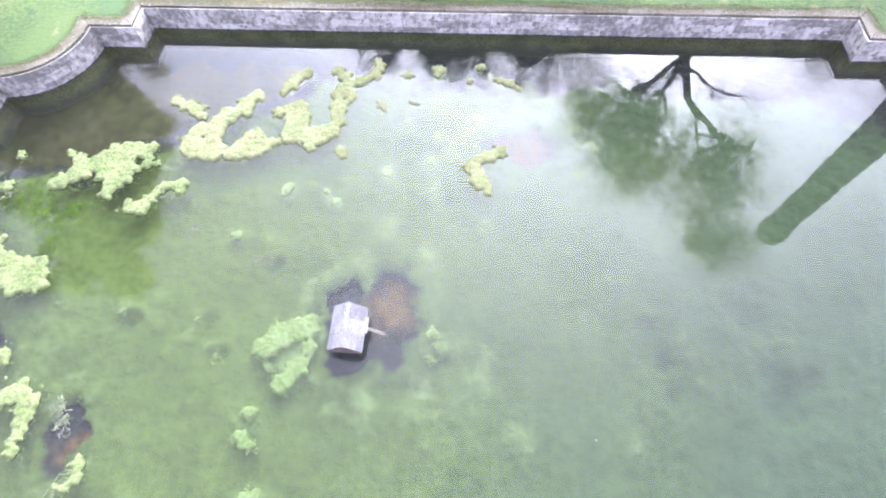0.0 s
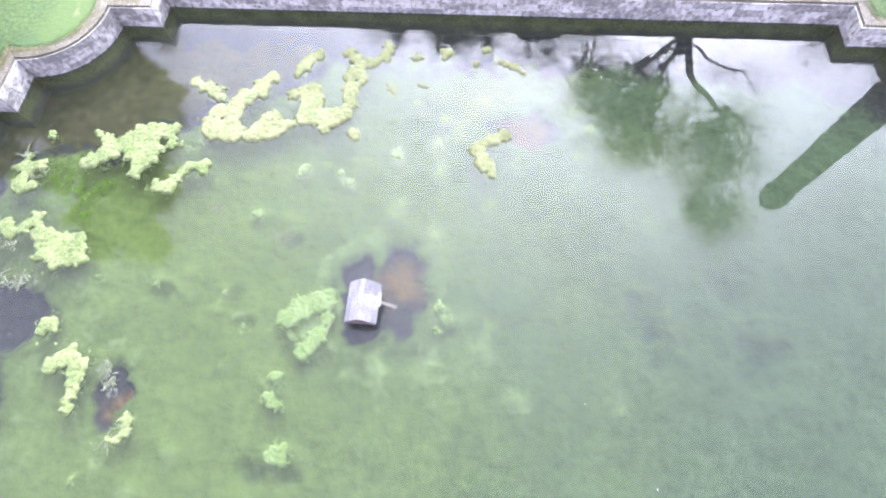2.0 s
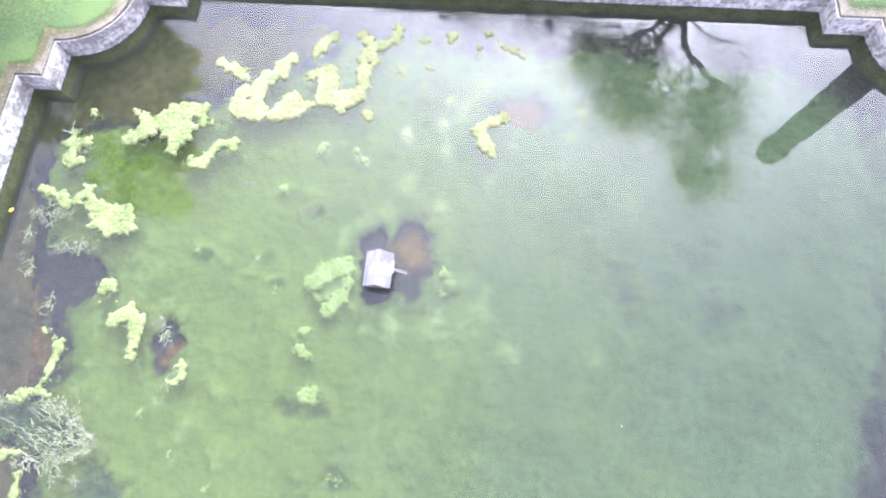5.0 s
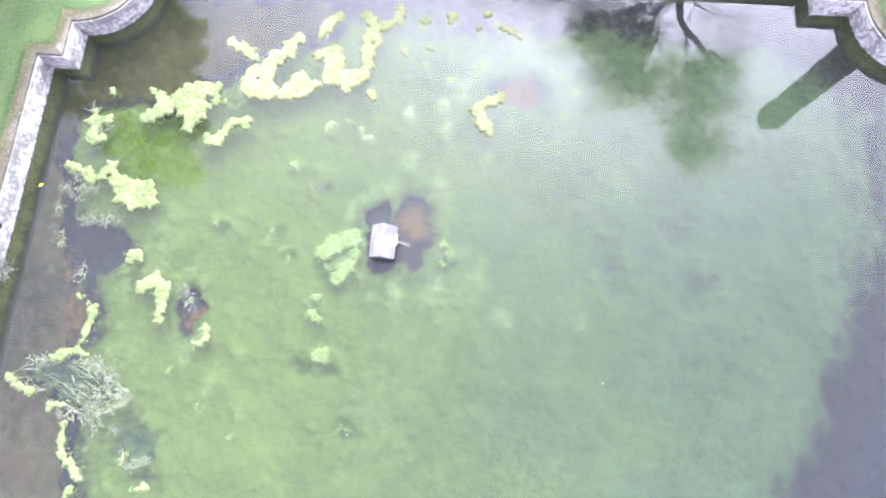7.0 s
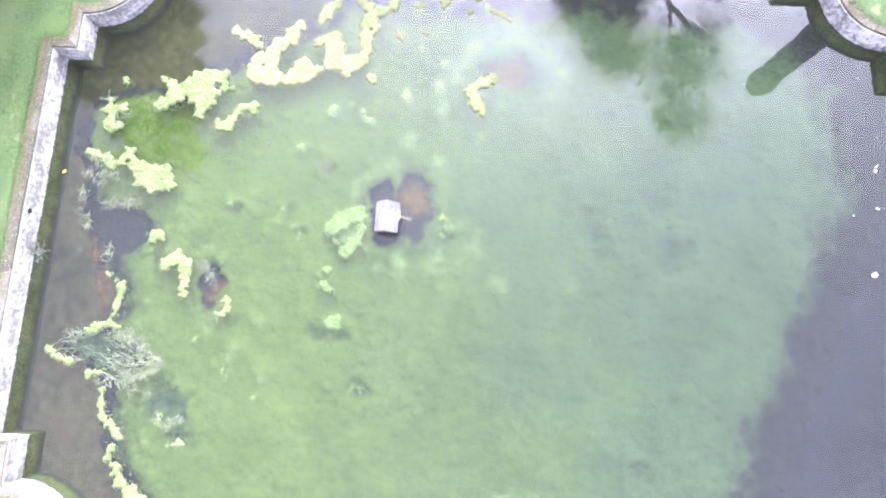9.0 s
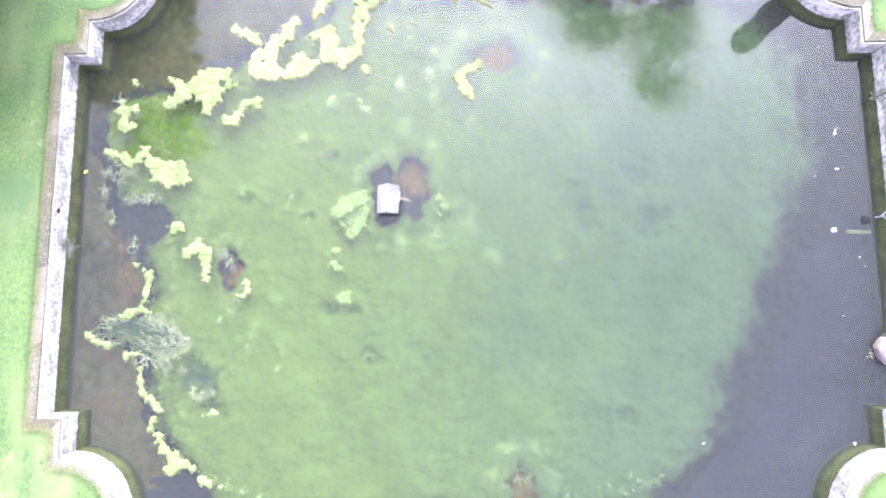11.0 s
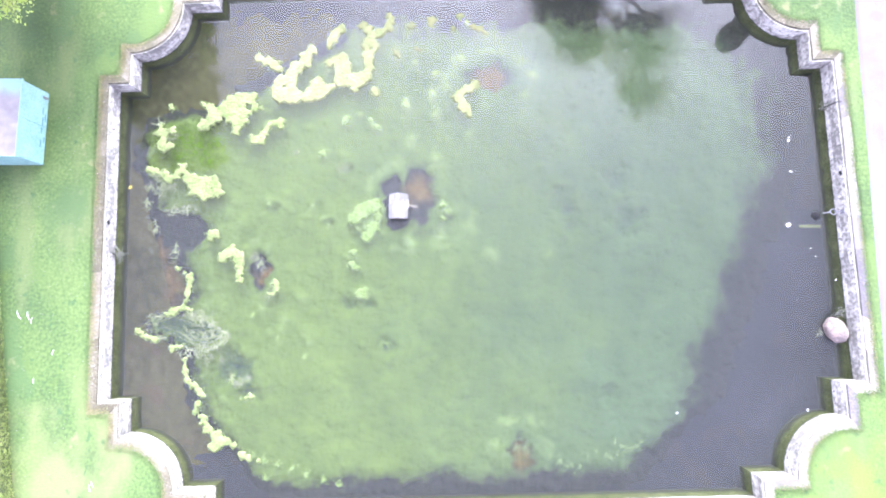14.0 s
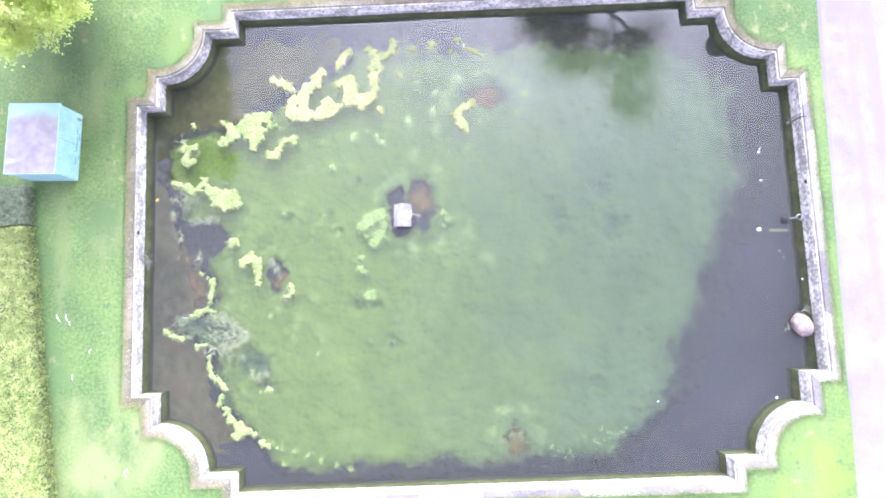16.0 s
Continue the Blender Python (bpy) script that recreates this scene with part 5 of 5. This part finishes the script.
# ---- tall chimney stack, seen only mirrored in the pond ----
def stack():
    s = empty("chimney_stack", Matrix.Translation((32.5, 26.7, GROUND)))
    tagged(s, "tall tapering dark masonry chimney with a domed head", "chimney")
    n, verts, faces = 28, [], []
    levels = [(0, 1.75)] + [(h, 1.75 - 0.6 * h / 36.5) for h in np.arange(0.6, 36.6, 0.6)]
    rng = np.random.default_rng(9)
    for k, (h, r) in enumerate(levels):
        for i in range(n):
            a = 2 * math.pi * i / n
            w = r + (0.05 if k % 2 else 0) + rng.normal(0, 0.05)
            verts.append((w * math.cos(a), w * math.sin(a), h))
            if k:
                o, j = (k - 1) * n, (i + 1) % n
                faces.append((o + i, o + j, o + n + j, o + n + i))
    solid("shaft", verts, faces, TOWER_STONE, s)
    verts, faces = [], []
    prof = [(1.15, 36.4), (1.35, 36.8), (1.5, 37.6), (1.42, 38.5), (1.15, 39.2), (0.7, 39.7), (0.0, 39.9)]
    for k, (r, h) in enumerate(prof):
        for i in range(n):
            a = 2 * math.pi * i / n
            verts.append((r * math.cos(a), r * math.sin(a), h))
            if k:
                o, j = (k - 1) * n, (i + 1) % n
                faces.append((o + i, o + j, o + n + j, o + n + i))
    solid("head", verts, faces, TOWER_STONE, s)


stack()


# ---- clipped hedge along the west lawn ----
def hedge(name, label, x0, y0, x1, y1, width, height, leaf, seed, count):
    rng = np.random.default_rng(seed)
    h = empty(name, Matrix.Translation((x0, y0, GROUND)))
    tagged(h, label, "hedge")
    d = Vector((x1 - x0, y1 - y0, 0))
    L = d.length
    d.normalize()
    s = Vector((-d.y, d.x, 0))
    if s.x > 0:
        s = -s
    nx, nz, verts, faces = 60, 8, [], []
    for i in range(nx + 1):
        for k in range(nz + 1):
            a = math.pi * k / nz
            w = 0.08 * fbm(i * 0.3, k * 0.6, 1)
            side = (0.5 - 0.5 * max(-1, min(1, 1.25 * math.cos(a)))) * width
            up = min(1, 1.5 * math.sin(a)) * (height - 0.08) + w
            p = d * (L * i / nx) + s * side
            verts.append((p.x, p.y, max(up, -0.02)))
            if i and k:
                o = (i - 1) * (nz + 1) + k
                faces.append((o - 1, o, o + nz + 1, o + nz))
    # inner shell: the shade between the leaves is put into its dark colour
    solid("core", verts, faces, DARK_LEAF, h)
    along, edge = rng.uniform(0, L, count), rng.random(count)
    t = rng.uniform(0, math.pi, count)
    side = (0.5 - 0.5 * np.clip(1.25 * np.cos(t), -1, 1)) * width
    up = np.minimum(1, 1.5 * np.sin(t)) * height
    flat = rng.random(count) < 0.55
    side = np.where(flat, rng.uniform(0, width, count), side)
    up = np.where(flat, height, up)
    bumps = np.array([0.08 * fbm(a * 1.5, b * 1.5, 1.0) for a, b in zip(along, side)])
    up = np.maximum(up + bumps + rng.normal(0, 0.045, count), 0.03)
    side = side + rng.normal(0, 0.04, count)
    pts = np.outer(along, np.array(d)) + np.outer(side, np.array(s)) + np.stack([0 * up, 0 * up, up], 1)
    v, f = leaf_quads(pts, 0.036, rng, 0.45)
    solid("foliage", v, f, leaf, h)


hedge("hedge", "clipped pale yellow-green hedge along the lawn", -17.8, 0.9, -16.15, -12.5, 3.0, 0.68, HEDGE_LEAF, 21, 80000)
hedge("hedge", "grey-green sparse end of the hedge beside the storage box", -17.9, 2.6, -17.8, 1.0, 2.4, 0.5, GREY_LEAF, 22, 8000)


# ---- things along the east wall ----
def boulder():
    bm = bmesh.new()
    bmesh.ops.create_icosphere(bm, subdivisions=4, radius=1)
    for v in bm.verts:
        n = 1 + 0.10 * noise.noise(v.co * 1.6) + 0.05 * noise.noise(v.co * 5) + 0.02 * noise.noise(v.co * 14)
        v.co = Vector((v.co.x * 0.39 - 0.09 * v.co.y, v.co.y * 0.46, v.co.z * 0.36)) * n
    ob = part("boulder", bm, BOULDER, smooth=True)
    ob.location = (13.45, -4.27, 0.10)
    tagged(ob, "rounded pinkish-beige boulder lying in the water at the wall", "boulder")
    return ob


boulder()


def twigs(name, at, seed, count, size, leaf, label):
    rng = np.random.default_rng(seed)
    t = empty(name, Matrix.Translation(at))
    tagged(t, label, "plant")
    verts, faces, tips = [], [], []
    for k in range(count):
        p, d = Vector((0, 0, 0)), Vector((rng.normal(), rng.normal(), abs(rng.normal()) * 0.5)).normalized()
        pts = [p]
        for j in range(4):
            d = (d + Vector(rng.normal(0, 0.35, 3))).normalized()
            pts.append(pts[-1] + d * size / 4 * rng.uniform(0.6, 1.2))
        v, f = tube(pts, [0.008, 0.007, 0.006, 0.005, 0.003], 4)
        o = len(verts)
        verts += v
        faces += [tuple(o + i for i in q) for q in f]
        tips += pts[1:]
    solid("stems", verts, faces, SCUM, t)
    pts = np.repeat(np.array([tuple(p) for p in tips]), 3, 0) + rng.normal(0, 0.03, (len(tips) * 3, 3))
    v, f = leaf_quads(pts, 0.03, rng)
    solid("leaves", v, f, leaf, t)


twigs("wall_plant", (-13.35, -0.66, 0.12), 3, 26, 0.42, SCUM, "dry grey plant rooted in the west wall at the water")
twigs("wall_plant", (13.75, 4.24, 0.18), 4, 9, 0.25, SCUM, "small pale plant growing from the east wall")
twigs("wall_plant", (13.55, -3.66, 0.2), 6, 10, 0.28, SCUM, "dry twigs caught behind the boulder")
twigs("wall_plant", (12.95, -4.35, 0.02), 8, 6, 0.22, SCUM, "pale twigs caught beside the boulder")


def outlet():
    o = empty("mooring_ring", Matrix.Translation((13.97, 0.12, 0.36)))
    tagged(o, "pale iron ring and bracket fixed to the pool wall", "mooring ring")
    part("bracket", box_bm((0.30, 0.05, 0.05), (-0.14, 0, 0), 0.01), IRON, o)
    part("wall_plate", box_bm((0.03, 0.16, 0.20), (-0.017, 0, 0), 0.008), IRON, o)
    part("arm", box_bm((0.26, 0.045, 0.03), (-0.57, -0.02, -0.06), 0.008, Matrix.Rotation(0.12, 4, "Z")), PALE_WOOD, o, "pale worn arm")
    part("pin", box_bm((0.05, 0.05, 0.09), (-0.52, -0.01, -0.03), 0.01), IRON, o)
    pts = [Vector((-0.36 + 0.11 * math.cos(a), 0.11 * math.sin(a), 0.01)) for a in np.linspace(0, 2 * math.pi, 21)]
    v, f = tube(pts, [0.022] * len(pts), 8)
    solid("ring", v, f, IRON, o)
    buoy = bmesh.new()
    bmesh.ops.create_uvsphere(buoy, u_segments=20, v_segments=12, radius=0.17)
    bmesh.ops.scale(buoy, vec=(1, 1, 0.75), verts=buoy.verts)
    bm = part("float", buoy, BLACK, smooth=True)
    bm.location = (13.24, 0.06, -0.05)
    tagged(bm, "dark round float half sunk beside the mooring ring", "float")


outlet()

plank = part("plank", box_bm((0.80, 0.12, 0.035), (0, 0, 0), 0.008), surface("mossy_plank", (0.12, 0.13, 0.05), (0.19, 0.19, 0.09), (0.26, 0.25, 0.14), 20, 3, 0.9, 0.4))
plank.matrix_world = pose(12.97, -0.345, -0.03, 0, 0, -2)
tagged(plank, "mossy yellowish plank afloat just under the water", "plank")

cable_v, cable_f = tube([Vector(p) for p in ((14.10, 4.22, 0.70), (13.99, 4.23, 0.70), (13.95, 4.24, 0.60), (13.93, 4.25, 0.25), (13.90, 4.26, -0.2))], [0.018] * 5, 6)
tagged(solid("cable", cable_v, cable_f, BLACK), "dark cable hanging over the east wall into the water", "cable")

for x, y, z in ((13.955, 1.55, 0.47), (-13.58, 0.55, 0.47)):
    a = [Vector((0.0, 0.07 * math.cos(t), 0.06 * math.sin(t))) for t in np.linspace(0, 2 * math.pi, 17)]
    v, f = tube(a, [0.016] * len(a), 6)
    o = len(v)
    # flat black disc in the ring paints the shade inside the pipe
    v += [Vector((0.004, 0.07 * math.cos(t), 0.06 * math.sin(t))) for t in np.linspace(0, 2 * math.pi, 17)[:-1]]
    f.append(tuple(range(o, o + 16)))
    hole = solid("drain_outlet", v, f, BLACK)
    hole.location = (x, y, z)
    tagged(hole, "small dark drain outlet in the stone wall", "drain")


# ---- grass blades over the lawn near the pool ----
def lawn_blades():
    rng = np.random.default_rng(17)
    pts = []
    ring_a = outline(0.40)
    while len(pts) < 15000:
        x, y = rng.uniform(-19.5, 14.85), rng.uniform(-12.8, 12.6)
        dx, dy = abs(x - CX), abs(y - CY)
        o = 0.44
        if dx < HX + o and dy < TY + o or dx < SX + o and dy < SY + o and not (dx > SX - RAD + o and dy > SY - RAD + o) or dx < TX + o and dy < HY + o:
            continue
        if dx > SX - RAD and dy > SY - RAD and dx < SX + o and dy < SY + o and math.hypot(dx - SX, dy - SY) > RAD - o:
            continue
        pts.append((x, y, GROUND + rng.uniform(0.0, 0.02)))
    # a ragged fringe along the coping
    loop = [Vector(p) for p in ring_a]
    for a, b in zip(loop, loop[1:] + loop[:1]):
        n = int((b - a).length * 420)
        out = Vector(((b - a).y, -(b - a).x)).normalized()
        for _ in range(n):
            q = a.lerp(b, rng.random()) + out * rng.normal(0.01, 0.07)
            pts.append((q.x, q.y, 0.69 + rng.uniform(0, 0.02)))
    # dry moss creeping over the outer half of the coping, thick in places
    moss = []
    for a, b in zip(loop, loop[1:] + loop[:1]):
        out = Vector(((b - a).y, -(b - a).x)).normalized()
        for _ in range(int((b - a).length * 520)):
            q = a.lerp(b, rng.random())
            lush_ = 0.5 + 0.9 * fbm(q.x, q.y, 0.5, 21)
            west_north = 1.0 if q.x < 6 and q.y > -8 else 0.45
            if rng.random() < lush_ * west_north:
                q = q - out * abs(rng.normal(-0.02, 0.11))
                moss.append((q.x, q.y, 0.70 + rng.uniform(0, 0.015)))
    v, f = leaf_quads(moss, 0.024, rng, 0.8)
    tagged(solid("coping_moss", v, f, MOSS), "dry yellowish moss and grass creeping over the coping", "moss", "", "stuff")
    v, f = leaf_quads(pts, 0.024, rng, 0.75)
    tagged(solid("grass_blades", v, f, GRASS), "short green lawn grass with longer tufts along the coping", "grass", "", "stuff")


lawn_blades()

# ---- litter: feathers on the water and lawn ----
def feather(x, y, z, size, turn, wide=0.2):
    v, f = [], []
    for i in range(7):
        t = i / 6
        w = size * wide * math.sin(math.pi * min(1, t * 0.9 + 0.1)) + 0.002
        c = size * 0.15 * math.sin(t * 2.5)
        v += [((t - 0.5) * size, c - w, 0.006), ((t - 0.5) * size, c, 0.014 + 0.02 * t * size), ((t - 0.5) * size, c + w, 0.006)]
        if i:
            o = (i - 1) * 3
            f += [(o, o + 1, o + 4, o + 3), (o + 1, o + 2, o + 5, o + 4)]
    ob = solid("feather", v, f, FEATHER)
    ob.matrix_world = pose(x, y, z, 0, 0, turn)
    return ob


lv, lf = [], []
for k in range(10):
    a = 2 * math.pi * k / 10
    lv.append((0.075 * math.cos(a) * (1 + 0.25 * (k % 2)), 0.055 * math.sin(a), 0.008))
lv.append((0, 0, 0.022))
lf = [(k, (k + 1) % 10, 10) for k in range(10)]
yellow = solid("floating_leaf", lv, lf, surface("yellow_leaf", (0.2, 0.14, 0.01), (0.27, 0.2, 0.02), (0.33, 0.26, 0.05), 20, 5, 0.7, 0.1))
yellow.matrix_world = pose(-13.08, 1.99, 0.0, 0, 0, 40)
tagged(yellow, "bright yellow leaf floating beside the west wall", "leaf")
rng = np.random.default_rng(31)
for x, y, s in ((12.56, 3.20, 0.12), (12.60, 4.1, 0.10), (12.47, 1.78, 0.16), (12.62, 1.80, 0.10), (11.67, 1.54, 0.14), (7.43, -7.1, 0.18), (12.19, -7.11, 0.16), (2.26, -1.03, 0.10),
                (12.18, 6.1, 0.14), (12.9, -1.2, 0.14), (13.05, -1.5, 0.12), (13.7, -2.4, 0.2), (12.2, -3.1, 0.1), (-6.6, 3.2, 0.10), (3.6, -2.6, 0.08)):
    tagged(feather(x, y, 0.002, s * 0.48, rng.uniform(0, 360), rng.uniform(0.10, 0.3)), "white feather floating on the pond", "feather", "feathers on the water")
for x, y, s in ((-16.65, -2.83, 0.34), (-16.30, -2.85, 0.32), (-16.18, -3.05, 0.2), (-15.33, -4.23, 0.2), (-15.99, -5.22, 0.22), (-13.78, -9.02, 0.26), (-13.70, -8.9, 0.2)):
    tagged(feather(x, y, GROUND + 0.002, s, rng.uniform(60, 120), 0.045), "white feather lying on the lawn", "feather", "feathers on the lawn")
def scrap(x, y, size, turn, label):
    """A small crumpled sheet with a ragged outline, lying on the water."""
    n, verts, faces = 12, [(0, 0, 0.03)], []
    r_ = random.Random(int(x * 100))
    for ring_ in (0.5, 1.0):
        for k in range(n):
            a, e = 6.283 * k / n, size * 0.5 * ring_ * r_.uniform(0.65, 1.15)
            verts.append((e * math.cos(a), 0.8 * e * math.sin(a), 0.004 + (r_.uniform(0.01, 0.05) if ring_ < 1 else 0)))
    for k in range(n):
        j = (k + 1) % n
        faces += [(0, 1 + k, 1 + j), (1 + k, 1 + n + k, 1 + n + j, 1 + j)]
    ob = solid("scrap", verts, faces, FEATHER)
    ob.matrix_world = pose(x, y, 0.0, 0, 0, turn)
    return tagged(ob, label, "litter")


scrap(12.16, -0.28, 0.21, 20, "crumpled white scrap floating beside the plank")
scrap(12.46, 3.0, 0.13, 70, "white scrap breaking up on the water")
scrap(12.5, 3.13, 0.08, 10, "white scrap breaking up on the water")
scrap(12.41, 1.79, 0.09, 0, "small pale scrap floating near the east wall")
scrap(12.2, -7.13, 0.12, 45, "small white scrap floating by the rounded corner")

v, f = [], []
for k in range(420):
    x, y = rng.uniform(-17.4, -14.1), rng.uniform(-9.0, 5.5)
    if abs(x + 16.93) < 1.2 and 2.6 < y < 5.8:
        continue
    a, s = rng.uniform(0, 6.28), rng.uniform(0.008, 0.02)
    o = len(v)
    for t in range(5):
        v.append((x + s * math.cos(a + t * 1.257), y + s * math.sin(a + t * 1.257), GROUND + 0.022))
    v.append((x, y, GROUND + 0.03))
    f += [(o + t, o + (t + 1) % 5, o + 5) for t in range(5)]
tagged(solid("daisies", v, f, SCUM), "tiny pale daisies and petals in the lawn", "daisies", "", "stuff")

v, f = [], []
for k in range(1700):
    x, y = CX + rng.uniform(-13, 13), CY + rng.uniform(-9.4, 9.4)
    if k > 300:
        x = -12.9 + abs(rng.normal(0, 2.2))
    a, s = rng.uniform(0, 6.28), rng.uniform(0.003, 0.012)
    o = len(v)
    for t in range(4):
        v.append((x + s * (1 + 1.4 * (t % 2)) * math.cos(a + t * 1.571), y + s * (1 + 1.4 * (t % 2)) * math.sin(a + t * 1.571), 0.004))
    v.append((x, y, 0.010))
    f += [(o + t, o + (t + 1) % 4, o + 4) for t in range(4)]
tagged(solid("floating_specks", v, f, SCUM), "pale specks of down and petals on the water", "specks", "", "stuff")


# ---- masonry: wall blocks and coping slabs ----
SIDES = {}


def wall_part(quarter, kind):
    """The piece of the setting that an edge belongs to."""
    q = quarter
    if kind == "gh":
        return "north" if q.startswith("north") else "south"
    if kind == "ab":
        return "east" if q.endswith("east") else "west"
    return q


def parent_of(prefix, side, label, category):
    key = prefix + "_" + side
    if key not in SIDES:
        SIDES[key] = tagged(new(key), label, category, "", "structure")
    return SIDES[key]


def piece(name, kind, mx, my, u0, u1, o0, o1, z0, z1, gap, chamfer, material, parent, rng, jitter=0.004):
    L = dict(EDGES)[kind]
    g = gap / L / 2
    n = 3 if kind == "de" else 1
    base, top = [], []
    for i in range(n + 1):
        u = u0 + g + (u1 - u0 - 2 * g) * i / n
        base.append((world_point(kind, u, o0, mx, my), world_point(kind, u, o1, mx, my)))
    dz, dx = rng.normal(0, jitter), rng.normal(0, jitter)
    verts, faces = [], []
    for i, (a, b) in enumerate(base):
        a, b = Vector(a), Vector(b)
        out = (b - a).normalized()
        a = a + out * dx
        verts += [(a.x, a.y, z0), (a.x, a.y, z1 + dz - chamfer), (*(a + out * chamfer), z1 + dz), (*(b - out * chamfer), z1 + dz), (b.x, b.y, z1 + dz - chamfer), (b.x, b.y, z0)]
        if i:
            o = (i - 1) * 6
            for k in range(5):
                faces.append((o + k, o + k + 1, o + 6 + k + 1, o + 6 + k))
    e = len(base) * 6 - 6
    faces += [(0, 5, 4, 3, 2, 1), (e, e + 1, e + 2, e + 3, e + 4, e + 5)]
    if mx * my < 0:
        faces = [tuple(reversed(q)) for q in faces]
    return solid(name, verts, faces, material, parent)


rng = np.random.default_rng(13)
for quarter, mx, my in QUARTERS:
    for kind, L in EDGES:
        side = wall_part(quarter, kind)
        wall = parent_of("pool_wall", side, "weathered pale limestone retaining wall of the pool", "wall")
        cope = parent_of("coping", side, "lichened flat stone coping round the pool", "coping")
        for course in range(3):
            z0, z1 = (-0.05, 0.185, 0.415)[course], (0.18, 0.41, 0.648)[course]
            at, cuts = 0.0, [0.0]
            while at < L - 0.35:
                at += rng.uniform(0.45, 0.85) if cuts[1:] else rng.uniform(0.25, 0.8)
                cuts.append(min(at, L))
            if L - cuts[-1] > 1e-6:
                cuts[-1] = L
            for a, b in zip(cuts[:-1], cuts[1:]):
                if b - a > 0.02:
                    piece("stone_block", kind, mx, my, a / L, b / L, 0.0, 0.035, z0, z1, 0.010, 0.006, STONE, wall, rng, 0.003)
        n = max(1, round(L / 1.15))
        for k in range(n):
            piece("coping_slab", kind, mx, my, k / n, (k + 1) / n, 0.065, 0.41, 0.60, 0.695, 0.012, 0.012, (MAUVE_COPING if rng.random() < 0.25 else CLEAN_COPING) if side in ("east", "south", "southeast") else COPING, cope, rng, 0.006)
